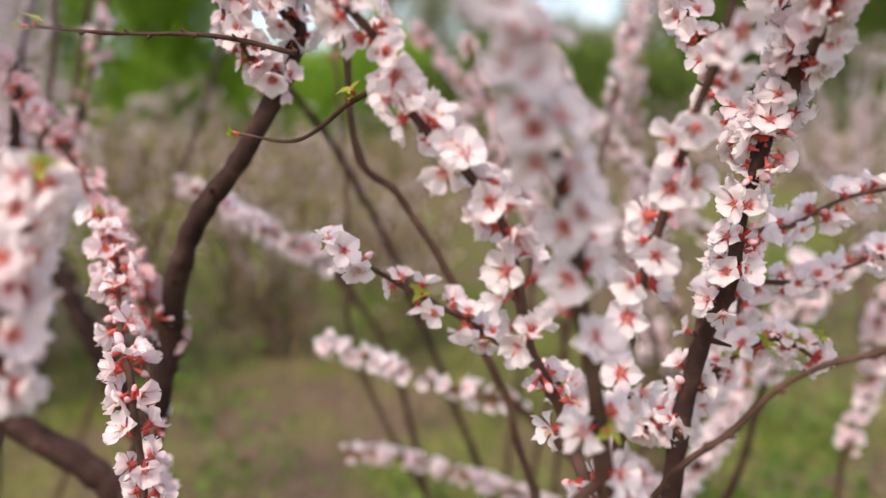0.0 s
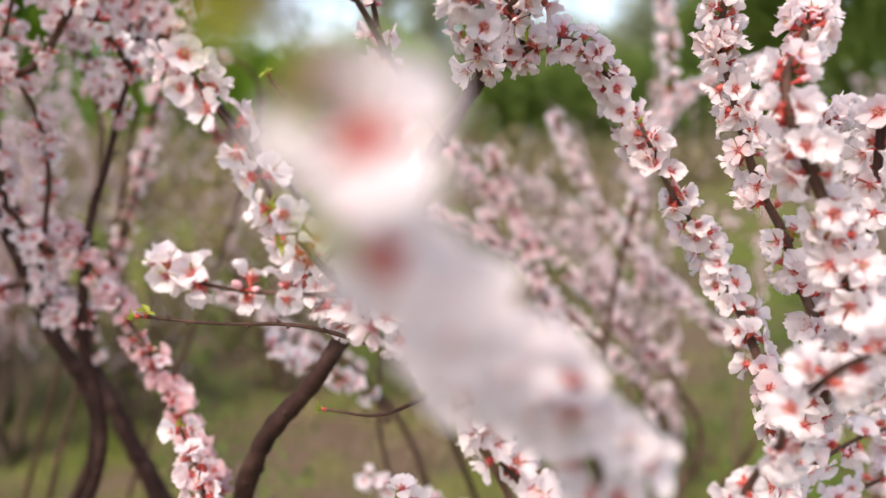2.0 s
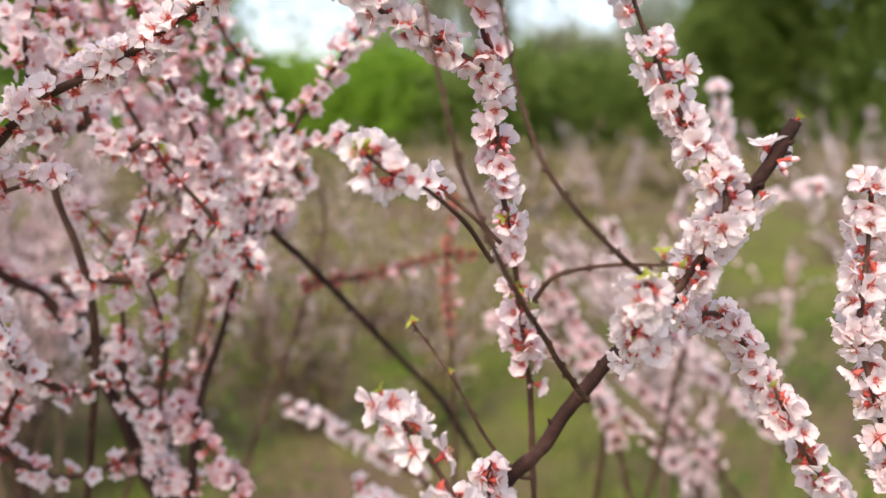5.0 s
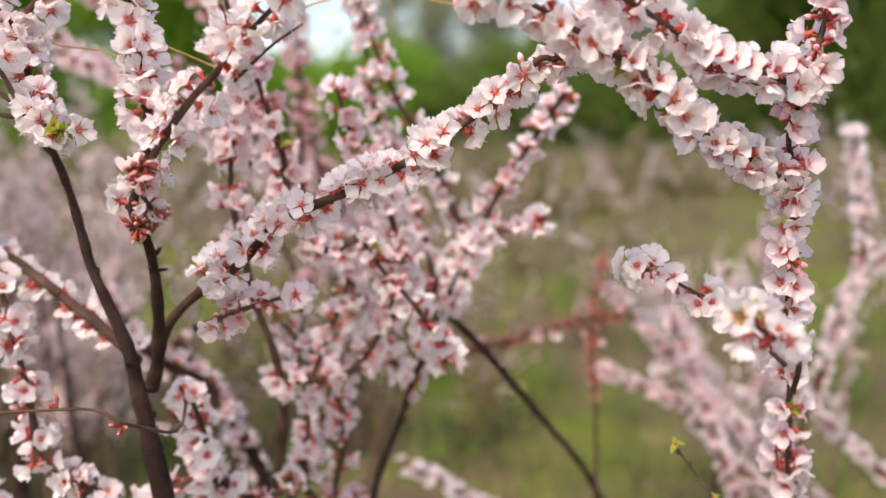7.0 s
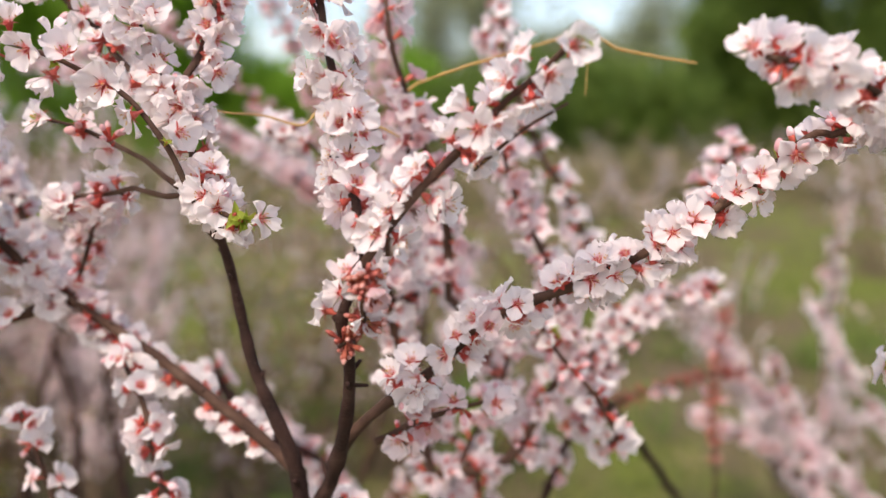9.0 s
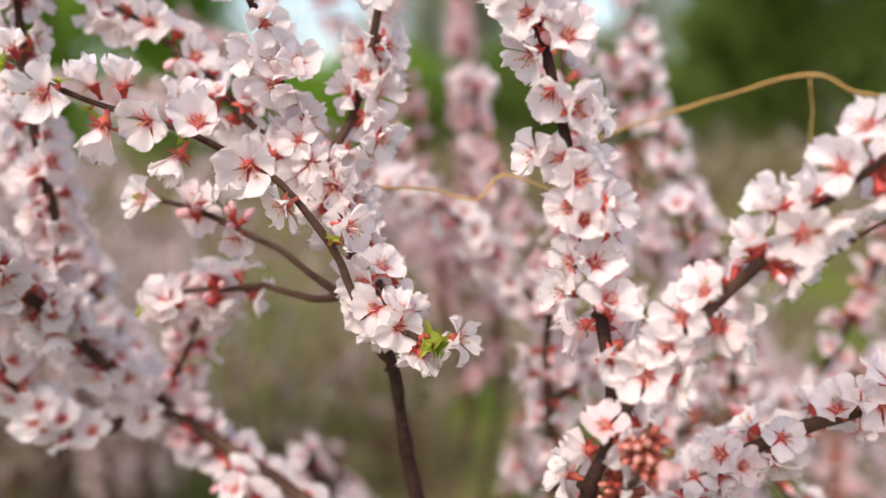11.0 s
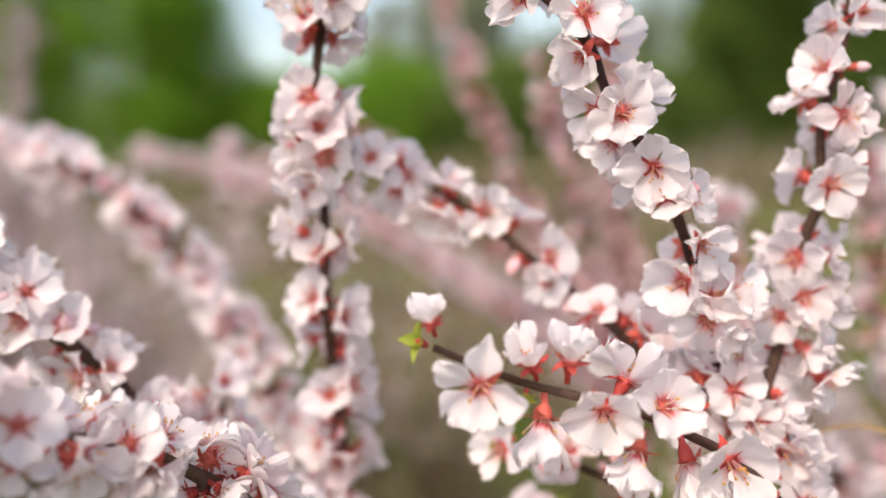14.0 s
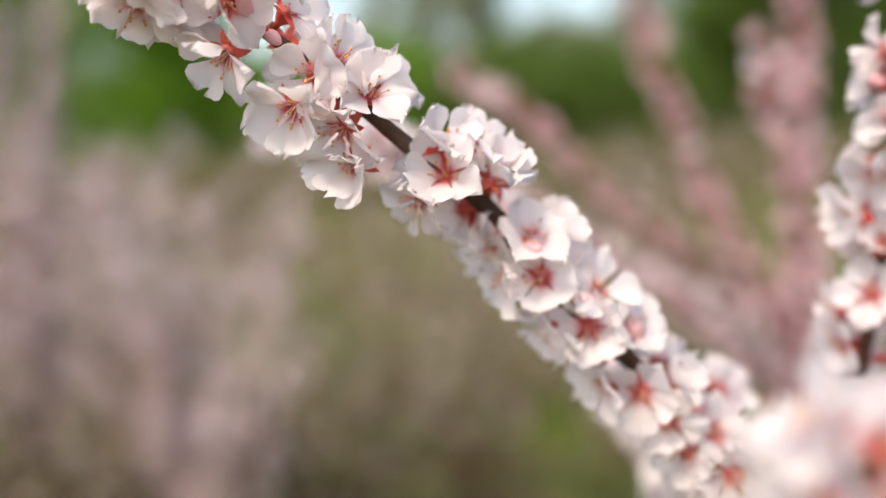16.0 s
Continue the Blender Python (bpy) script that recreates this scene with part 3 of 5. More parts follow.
# ---------------------------------------------------------------- distant shrubs and trees
def far_shrub(seed, x, y, high, wide, tint, stems, lean=0.0, bare=False):
    """A whole flowering shrub at a distance: arching stems out of one foot, wrapped in blossoms."""
    rnd = random.Random(seed)
    owner = shrub("low half-bare cherry shrub with few blossoms and young leaves" if bare else "tall pale pink cherry shrub with upright wands" if high > 2 else "pale pink flowering cherry shrub with arching stems", x, y)
    for _ in range(stems):
        a, reach, h = rnd.uniform(0, 6.28), wide * rnd.uniform(0.25, 1.0), high * rnd.uniform(0.65, 1.05)
        foot = Vector((rnd.uniform(-0.12, 0.12), rnd.uniform(-0.12, 0.12), -0.03))
        top = Vector((math.cos(a) * reach + lean, math.sin(a) * reach * 0.6, h))
        bow = rnd.uniform(0.3, 0.75)
        ctrl = [foot, foot.lerp(top, 0.33) + Vector((0, 0, 0.12 * h * bow)), foot.lerp(top, 0.7) + Vector((0, 0, 0.16 * h * bow)), top]
        pts = spline(ctrl, 0.06)
        n = len(pts)
        shape = Shape()
        bent = [p + noise.noise_vector(p * 5 + Vector((seed, 0, 0))) * 0.02 for p in pts]
        shape.tube(bent, [0.011 * (1 - 0.85 * k / n) + 0.001 for k in range(n)], 6, 0)
        flowers = []
        twigs = [bent[int(n * 0.42):]]
        for _ in range(11 if y < 4.5 else 6):
            k = rnd.randrange(int(n * (0.15 if bare else 0.38)), n - 2)
            way = (bent[k + 1] - bent[k]).normalized()
            out = (way * rnd.uniform(0.4, 1.0) + Vector((rnd.uniform(-1, 1), rnd.uniform(-1, 1), rnd.uniform(-0.2, 0.8)))).normalized() * rnd.choice((0.05, 0.08, 0.12, 0.18, 0.26))
            twig = spline((bent[k], bent[k] + out * 0.5 + Vector((0, 0, 0.02)), bent[k] + out), 0.05)
            shape.tube(twig, [0.0042 * (1 - 0.7 * q / len(twig)) for q in range(len(twig))], 3, 0)
            twigs.append(twig)
        for number, run in enumerate(twigs[::4] if bare else twigs):
            for a0, b0 in zip(run, run[1:]):
                for _ in range((4 if y < 4.5 else 2) if number == 0 and not bare else rnd.choice((0, 1, 1, 1) if y > 4.5 else (1, 2, 2, 3) if bare else (2, 2, 3, 3))):
                    p = a0.lerp(b0, rnd.random())
                    way = Vector((rnd.uniform(-1, 1), rnd.uniform(-1.2, 0.8), rnd.uniform(-0.8, 1))).normalized()
                    t = rnd.choice((tint, tint, 1, 2, 0, 0))
                    flowers.append((FLOWERS_LIGHT[t][rnd.randrange(4)], Matrix.Translation(p) @ facing(way, rnd.uniform(0, 6)) @ Matrix.Scale(rnd.uniform(1.0, 1.35) * (1.45 if y > 4.5 else 0.92), 4)))
        for _ in range(40 if bare else 6):
            run = twigs[rnd.randrange(len(twigs))]
            flowers.append((TUFTS_LIGHT[rnd.randrange(3)], Matrix.Translation(run[rnd.randrange(len(run))]) @ facing(Vector((rnd.uniform(-1, 1), rnd.uniform(-1, 0.5), 0.8)).normalized(), 0) @ Matrix.Scale(rnd.uniform(1.6, 2.6), 4)))
        v, f, m, uv = shape.arrays()
        wood = child("stem", mesh_of("stem", v, f, m, uv, [BARK_GREY]), owner)
        child("blossoms", joined("blossoms", flowers, FLOWER_MATS), wood)["kind"] = "stuff"


def tree(seed, x, y, high, wide, low, mat, label, leaves=17000, size=0.48):
    """Tapered trunk, limbs and a crown of many small leaf clumps with gaps."""
    rnd = random.Random(seed)
    owner = tagged(new("tree"), label, "tree", "trees in the distance")
    owner.location = (x, y, 0)
    trunk = Shape()
    line = spline(((0, 0, -0.1), (rnd.uniform(-0.1, 0.1), 0, high * 0.35), (rnd.uniform(-0.3, 0.3), 0, high * 0.92)), 0.4)
    trunk.tube(line, [high * 0.022 * (1 - 0.85 * k / len(line)) for k in range(len(line))], 9, 0)
    v, f, m, uv = trunk.arrays()
    child("trunk", mesh_of("trunk", v, f, m, uv, [BARK]), owner)
    ends = []
    for _ in range(16):
        p = line[rnd.randrange(int(len(line) * 0.3), len(line))]
        a = rnd.uniform(0, 6.28)
        h = low + (high - low) * rnd.random()
        r = wide * math.sqrt(max(0.05, 1 - (2 * (h - low) / (high - low) - 0.9) ** 2)) * rnd.uniform(0.5, 0.95)
        end = Vector((math.cos(a) * r, math.sin(a) * r, max(h, p.z)))
        limb = Shape()
        run = spline((p, p.lerp(end, 0.5) + Vector((0, 0, 0.2)), end), 0.4)
        limb.tube(run, [high * 0.008 * (1 - 0.8 * k / len(run)) for k in range(len(run))], 6, 0)
        v, f, m, uv = limb.arrays()
        child("limb", mesh_of("limb", v, f, m, uv, [BARK]), owner)
        ends += run[len(run) // 3:]
    v, f = [], []
    for _ in range(leaves):
        c = ends[rnd.randrange(len(ends))] + Vector((rnd.gauss(0, 1), rnd.gauss(0, 1), rnd.gauss(0, 0.8))) * wide * 0.22
        if low < 2 and rnd.random() < 0.4:
            c.z *= rnd.random()
        n = Vector((rnd.gauss(0, 1) - 0.3, rnd.gauss(0, 1) - 0.7, rnd.gauss(0, 1) + 0.8)).normalized()
        q = facing(n, rnd.uniform(0, 6)).to_3x3()
        z = size * rnd.uniform(0.5, 1.2)
        b = len(v)
        v += [tuple(c + q @ Vector(d) * z) for d in ((-0.5, 0, 0), (0, -0.28, 0.06), (0.5, 0, 0), (0, 0.28, 0.06))]
        f.append((b, b + 1, b + 2, b + 3))
    crown = child("crown", mesh_of("crown", v, f, np.zeros(len(f)), None, [mat]), owner)
    crown["kind"] = "stuff"


for seed, x, y, high, wide, tint, stems, lean, *sparse in (
        (201, -2.5, 3.5, 1.65, 1.25, 1, 24, 0.0), (202, -4.2, 4.0, 1.75, 1.2, 1, 10, 0.0), (203, -1.95, 2.9, 1.40, 0.6, 1, 18, -0.1),
        (204, 0.85, 2.5, 1.05, 0.7, 0, 8, -0.25), (205, 2.2, 3.6, 1.40, 0.8, 0, 6, 0.0), (206, -2.8, 2.6, 1.6, 0.9, 1, 20, 0.0),
        (207, -4.6, 5.0, 1.75, 1.3, 1, 9, 0.0), (208, -0.6, 5.2, 1.1, 0.9, 1, 12, 0.0, True), (209, 2.9, 5.0, 1.5, 0.9, 0, 9, 0.0),
        (213, -1.3, 3.0, 0.98, 0.65, 1, 20, 0.0, True), (214, -0.75, 3.3, 1.0, 0.6, 1, 18, 0.0, True),
        (215, -2.62, 3.2, 2.3, 0.28, 1, 14, 0.25), (216, -2.2, 2.7, 1.0, 0.6, 1, 18, 0.0, True), (218, -1.65, 2.5, 1.45, 0.5, 1, 16, 0.0), (217, -0.2, 3.4, 0.9, 0.6, 1, 14, 0.0, True), (210, 0.5, 7.5, 1.2, 1.0, 1, 10, 0.0), (211, -3.1, 7.0, 1.65, 1.3, 1, 12, 0.0), (212, 4.2, 8.0, 1.65, 1.3, 1, 10, 0.0),
        (219, -1.15, 3.9, 1.25, 0.7, 1, 12, 0.0, True), (220, -0.35, 4.4, 1.15, 0.7, 1, 10, 0.0, True), (221, 0.6, 4.9, 1.2, 0.8, 1, 9, 0.0, True),
        (232, 0.56, 1.95, 1.4, 0.24, 1, 3, 0.03), (222, 1.6, 5.4, 0.95, 0.8, 0, 4, 0.0), (223, -1.4, 7.6, 1.3, 1.1, 1, 8, 0.0, True), (224, 2.0, 9.5, 1.5, 1.3, 1, 7, 0.0),
        (225, -0.4, 11.5, 1.5, 1.4, 1, 7, 0.0, True), (226, 4.0, 12.5, 1.6, 1.4, 1, 7, 0.0), (227, -4.6, 11.0, 1.6, 1.4, 1, 7, 0.0, True),
        (228, 6.8, 11.0, 1.6, 1.4, 1, 7, 0.0), (229, 1.6, 17.0, 1.8, 2.0, 1, 7, 0.0, True), (230, 6.5, 18.5, 1.9, 2.0, 1, 7, 0.0, True), (231, -4.5, 18.0, 1.9, 2.0, 1, 7, 0.0, True)):
    far_shrub(seed, x, y, high, wide, tint, stems, lean, bool(sparse))

DIM_OLIVE_TREE = "olive-green leafy tree behind the meadow, shade put into its dull colour"
GREEN_TREE = "broad green leafy tree on the grass in the distance"
HAZED_TREE = "grey-green tree in thin young leaf far off, haze put into its pale colour"
for seed, x, y, high, wide, low, mat, label in (
        (301, -14.6, 40.0, 13.0, 4.2, 0.0, CROWN, GREEN_TREE), (302, -22.3, 41.0, 15.0, 5.0, 0.0, CROWN, GREEN_TREE),
        (303, 2.4, 36.0, 4.3, 4.2, 0.0, CROWN_OLIVE_DIM, DIM_OLIVE_TREE), (304, 15.0, 40.0, 12.0, 3.4, 0.0, CROWN_OLIVE_DIM, DIM_OLIVE_TREE),
        (305, 21.0, 38.0, 14.0, 4.8, 0.0, CROWN_OLIVE_DIM, DIM_OLIVE_TREE), (306, 8.0, 37.0, 4.2, 4.0, 0.0, CROWN_OLIVE_DIM, DIM_OLIVE_TREE),
        (313, -3.6, 38.0, 4.6, 4.0, 0.0, CROWN, GREEN_TREE), (314, -9.5, 42.0, 4.4, 3.6, 0.0, CROWN, GREEN_TREE),
        (307, 3.6, 72.0, 19.0, 4.6, 0.5, CROWN_HAZED, HAZED_TREE), (311, -1.4, 76.0, 18.0, 4.6, 0.5, CROWN_HAZED, HAZED_TREE),
        (315, -5.8, 73.0, 15.0, 3.6, 0.5, CROWN_HAZED, HAZED_TREE), (316, 10.2, 74.0, 11.5, 3.8, 0.5, CROWN_HAZED, HAZED_TREE), (317, 14.6, 71.0, 10.5, 4.0, 0.5, CROWN_HAZED, HAZED_TREE), (308, 19.6, 75.0, 15.0, 5.5, 1.0, CROWN_HAZED, HAZED_TREE),
        (319, 15.8, 43.0, 12.5, 3.0, 0.0, CROWN_OLIVE_DIM, DIM_OLIVE_TREE), (321, 17.0, 42.0, 13.0, 3.6, 0.0, CROWN_OLIVE_DIM, DIM_OLIVE_TREE),
        (309, -36.0, 44.0, 17.0, 7.5, 0.0, CROWN, GREEN_TREE), (310, 33.0, 42.0, 16.0, 7.0, 0.0, CROWN, GREEN_TREE)):
    if mat is CROWN_HAZED:
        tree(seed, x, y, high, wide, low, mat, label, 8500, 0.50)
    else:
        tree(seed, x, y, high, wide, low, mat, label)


def leaf_band(name, label, category, seed, count, place, size, mat):
    """Many small leaves, each put by place(rnd): the far edge of the wood, or weeds in the grass."""
    rnd = random.Random(seed)
    v, f = [], []
    for _ in range(count):
        c = Vector(place(rnd))
        q = facing(Vector((rnd.gauss(0, 1), rnd.gauss(0, 1) - 0.4, rnd.gauss(0, 1) + 0.6)).normalized(), rnd.uniform(0, 6)).to_3x3()
        z = size * rnd.uniform(0.6, 1.3)
        b = len(v)
        v += [tuple(c + q @ Vector(d) * z) for d in ((-0.5, 0, 0), (0, -0.28, 0.06), (0.5, 0, 0), (0, 0.28, 0.06))]
        f.append((b, b + 1, b + 2, b + 3))
    return tagged(new(name, mesh_of(name, v, f, np.zeros(len(f)), None, [mat])), label, category, "", "stuff")


def wood_edge(rnd):
    x, y = rnd.uniform(-95, 95), rnd.uniform(85, 100)
    top = 7.0 + 4.0 * noise.noise(Vector((x * 0.06, 3, 0))) + 2.4 * noise.noise(Vector((x * 0.2, 9, 0)))
    # About a quarter rise as a thin veil, added to dim the bright sky.
    if rnd.random() < 0.24:
        return x, y + 20, 26 * rnd.random()
    return x, y, max(2.0, top) * rnd.random() ** 1.2


def weed(rnd):
    k = rnd.randrange(46)
    own = random.Random(900 + k)
    y = own.uniform(1.5, 6.5)
    x = own.uniform(-1, 1) * (0.5 + 0.62 * y) - 0.5
    return x + rnd.gauss(0, 0.11), y + rnd.gauss(0, 0.11), ground_height(x, y) + abs(rnd.gauss(0, own.uniform(0.06, 0.22)))


def scrub(rnd):
    k = rnd.randrange(150)
    own = random.Random(700 + k)
    y = 12 + 25 * own.random() ** 0.7
    x = own.uniform(-0.62, 0.62) * y - 0.45
    wide = own.uniform(0.3, 1.3)
    return x + rnd.gauss(0, wide), y + rnd.gauss(0, 0.6), abs(rnd.gauss(0, own.uniform(0.15, 0.55)))


leaf_band("far_wood", "hazed pale green edge of a wood in young leaf, with an added leaf veil that dims the sky", "trees", 41, 44000, wood_edge, 1.0, CROWN_HAZED)
leaf_band("scrub", "low olive and straw-coloured scrub along the meadow's edge", "scrub", 43, 16000, scrub, 0.3, SCRUB)
leaf_band("weeds", "low clumps of fresh green weeds in the grass", "weeds", 42, 9000, weed, 0.035, WEED)

# ---------------------------------------------------------------- the shrubs that the camera passes
WHITE_SHRUB = "cherry shrub with dark branches wrapped in white and pink blossom"
shrub_a = shrub(WHITE_SHRUB, 0.05, 0.80)
shrub_b = shrub(WHITE_SHRUB, -0.50, 0.72)
shrub_d = shrub("cherry shrub in dense blush blossom behind the others", -1.25, 0.95)
shrub_e = shrub("cherry shrub with upright wands of pink blossom", -1.10, 1.25)
shrub_g = shrub("cherry shrub with low spreading boughs of pale blossom", 0.15, 1.40)
shrub_f = shrub("cherry shrub with long arching boughs of white blossom", -0.86, 0.95)
branch(shrub_g, 1, 0.0050, 0.0014, (0, 1, 0.8, 0.1, 0.05, 0),
       (0.095, 0.880, 0.664), (0.045, 0.860, 0.686), (-0.016, 0.860, 0.703), (-0.083, 0.850, 0.731), (-0.145, 0.850, 0.755))
branch(shrub_g, 1, 0.0050, 0.0014, (0, 1, 0.8, 0.1, 0.05, 0),
       (0.183, 1.150, 0.385), (0.058, 1.100, 0.459), (-0.039, 1.100, 0.492), (-0.153, 1.100, 0.506))
branch(shrub_g, 1, 0.0070, 0.0040, (0, 1, 0, 0.15, 0, 1),
       (0.114, 1.200, 0.295), (-0.062, 1.100, 0.786), (-0.147, 1.000, 0.981), (-0.215, 0.920, 1.086), (-0.279, 0.850, 1.180), (-0.339, 0.800, 1.258), (-0.372, 0.780, 1.298))
branch(shrub_g, 1, 0.0030, 0.0015, (0.5, 1, 0.7, 0.9, 0, 2),
       (-0.131, 1.020, 0.894), (-0.137, 1.000, 1.056), (-0.147, 1.000, 1.185), (-0.133, 1.000, 1.286))
spot(-0.0578, 0.0947, 1.1776, 1, 20, 1.14)
spot(-0.0502, 0.1197, 1.1535, 2, 12, 1.14)
spot(-0.0285, 0.1682, 1.1215, -22, -26)
spot(-0.0390, 0.1494, 1.1349, -1, 5, 1.14)
spot(-0.0238, 0.1745, 1.1185, -17, 36)
spot(-0.0443, 0.1323, 1.1470, 6, 19, 1.14)
spot(-0.0235, 0.1746, 1.1190, 74, 22)
spot(-0.0535, 0.1102, 1.1611, -17, -5, 1.14)
spot(-0.0080, 0.1925, 1.1078, 4, 29)
spot(0.0073, 0.2110, 1.0831, 32, 9)
spot(-0.0432, 0.1390, 1.1417, -1, -5, 1.14)
spot(-0.0299, 0.1657, 1.1246, -0, 12, 1.14)
spot(-0.0216, 0.1775, 1.1165, -43, -32)
spot(-0.0043, 0.2047, 1.0897, -14, -3)
spot(0.0130, 0.2225, 1.0584, 15, 4)
spot(0.0205, 0.2320, 1.0353, -20, 21)
spot(0.0533, 0.2902, 0.9444, -39, -10)
spot(0.0591, 0.2990, 0.9165, 22, 12)
spot(0.0396, 0.2620, 0.9867, 55, 9)
spot(0.0368, 0.2573, 0.9933, -55, -31)
spot(0.0287, 0.2455, 1.0108, -33, -25)
spot(0.0526, 0.2889, 0.9479, 70, 7)
spot(0.0676, 0.3079, 0.8710, -75, 9)
spot(0.0172, 0.2157, 1.0721, 40, 14)
spot(-0.0079, 0.2002, 1.0947, -36, -4)
spot(-0.0084, 0.1950, 1.1029, -2, -23)
spot(0.0225, 0.2350, 1.0289, -9, 17)
spot(0.0249, 0.2400, 1.0195, 15, -4)
spot(0.0249, 0.2400, 1.0195, -44, 15)
spot(0.0336, 0.2525, 1.0003, 39, 31)
spot(0.0434, 0.2697, 0.9780, 50, 25)
spot(0.0478, 0.2801, 0.9662, -31, -19)
spot(0.0608, 0.3013, 0.9080, 46, 35)
spot(0.0336, 0.2525, 1.0003, -28, 1)
spot(0.0467, 0.2775, 0.9697, 20, 4)
spot(-0.0385, 0.1598, 1.1239, -19, -19, 1.14)
spot(-0.0196, 0.1864, 1.1049, -47, -22)
spot(-0.0024, 0.2027, 1.0950, 15, -0)
sprig(0.0360, 0.2528, 0.9974, 46, 38)
sprig(0.0684, 0.3058, 0.8718, 48, 30)
sprig(0.0167, 0.2264, 1.0437, -56, -4)
sprig(-0.0614, 0.0983, 1.1668, -40, 3, 1.05)
branch(shrub_a, 1, 0.0042, 0.0012, (0, 0.9, 0.5, 0.06, 0.06, 0),
       (0.077, 0.312, 0.817), (0.064, 0.305, 0.891), (0.050, 0.285, 0.957), (0.040, 0.262, 0.987), (0.025, 0.240, 1.019), (0.020, 0.232, 1.035), (-0.001, 0.205, 1.092), (-0.033, 0.160, 1.129), (-0.051, 0.117, 1.155), (-0.059, 0.092, 1.180))
sprig(-0.0886, 0.0858, 1.2316, -24, 49, 1.05)
sprig(-0.0883, 0.0860, 1.2302, -35, -26, 1.05)
sprig(-0.0833, 0.0861, 1.2228, 13, 29, 1.05)
sprig(-0.0752, 0.0860, 1.2089, -28, 62, 1.05)
sprig(-0.0765, 0.0859, 1.2126, 65, 4, 1.05)
sprig(-0.0706, 0.0869, 1.1979, -38, -8, 1.05)
sprig(-0.0724, 0.0863, 1.2017, -31, -6, 1.05)
sprig(-0.0639, 0.0887, 1.1877, -40, 4, 1.05)
sprig(-0.0753, 0.0857, 1.1985, -35, -16, 1.05)
branch(shrub_a, 0, 0.0016, 0.0010, (0.1, 1, 0.12, 1, 1, 0),
       (-0.059, 0.092, 1.180), (-0.075, 0.088, 1.208), (-0.084, 0.088, 1.223), (-0.091, 0.088, 1.235))
spot(0.0346, 0.3564, 0.9329, -41, 6)
spot(0.0017, 0.3538, 0.9904, 12, 24)
spot(0.0083, 0.3524, 0.9863, 18, 30)
spot(0.0060, 0.3523, 0.9841, -50, -27)
spot(-0.0276, 0.3602, 1.0367, 11, -5)
spot(-0.0192, 0.3604, 1.0145, 39, 24)
spot(-0.0149, 0.3595, 1.0079, -75, -36)
spot(-0.0444, 0.3598, 1.0551, -42, -36)
spot(0.0221, 0.3532, 0.9675, -3, -1)
spot(-0.0639, 0.3596, 1.0734, 48, 27)
spot(-0.0951, 0.3636, 1.0971, 41, -12)
spot(-0.1820, 0.3817, 1.2039, -7, -16)
spot(-0.1663, 0.3822, 1.1907, -25, 7)
spot(-0.1518, 0.3806, 1.1726, -18, -37)
spot(-0.1413, 0.3762, 1.1546, 63, 35)
spot(-0.1250, 0.3699, 1.1317, 86, 37)
spot(-0.1049, 0.3683, 1.1147, 38, 51)
spot(-0.1356, 0.3712, 1.1399, -56, 1)
spot(-0.0846, 0.3624, 1.0930, 72, 41)
sprig(0.0611, 0.3686, 0.8597, 55, 48)
sprig(-0.1272, 0.3659, 1.1236, -34, -20)
sprig(-0.0386, 0.3582, 1.0554, 50, 57)
branch(shrub_a, 2, 0.0032, 0.0013, (0, 1, 0.8, 0.08, 0.08, 0),
       (0.067, 0.375, 0.844), (0.044, 0.360, 0.895), (0.029, 0.355, 0.955), (0.010, 0.352, 0.982), (-0.017, 0.360, 1.011), (-0.033, 0.360, 1.045), (-0.076, 0.360, 1.083), (-0.101, 0.365, 1.102), (-0.129, 0.370, 1.134), (-0.150, 0.380, 1.169), (-0.176, 0.384, 1.207), (-0.187, 0.385, 1.221))
sprig(-0.1942, 0.3702, 1.1082, 37, 64)
sprig(-0.1786, 0.3713, 1.1046, 51, 69)
branch(shrub_a, 0, 0.0018, 0.0010, (0.1, 1, 0.9, 0.2, 0.3, 0),
       (-0.096, 0.366, 1.095), (-0.131, 0.370, 1.094), (-0.171, 0.372, 1.098), (-0.199, 0.372, 1.109))
sprig(-0.2371, 0.4485, 1.0607, 56, 64)
branch(shrub_a, 0, 0.0016, 0.0009, (0, 1, 0.05, 0.6, 0.5, 0),
       (-0.085, 0.440, 1.044), (-0.138, 0.450, 1.055), (-0.190, 0.450, 1.056), (-0.242, 0.450, 1.060))
sprig(-0.0495, 0.4236, 1.0202, -33, 53)
sprig(-0.0531, 0.4283, 1.0163, 5, 74)
branch(shrub_a, 0, 0.0016, 0.0009, (0, 1, 0, 0.6, 0.5, 0),
       (-0.043, 0.420, 1.020), (-0.053, 0.430, 1.015), (-0.087, 0.450, 0.994), (-0.122, 0.450, 0.998))
branch(shrub_a, 1, 0.0150, 0.0045, (0.8, 1, 0.8, 0.1, 0.1, 0),
       (-0.293, 0.630, 0.619), (-0.232, 0.600, 0.810), (-0.198, 0.570, 0.915), (-0.142, 0.550, 0.988), (-0.106, 0.545, 1.056), (-0.099, 0.540, 1.092), (-0.074, 0.530, 1.126), (-0.050, 0.520, 1.172), (-0.011, 0.500, 1.229), (0.014, 0.475, 1.271), (0.039, 0.460, 1.323), (0.069, 0.450, 1.379))
branch(shrub_a, 0, 0.0030, 0.0014, (0.05, 1, 1.3, 0.05, 0.05, 0),
       (-0.108, 0.545, 1.036), (-0.122, 0.530, 1.042), (-0.134, 0.522, 1.056), (-0.142, 0.520, 1.076), (-0.138, 0.515, 1.094))
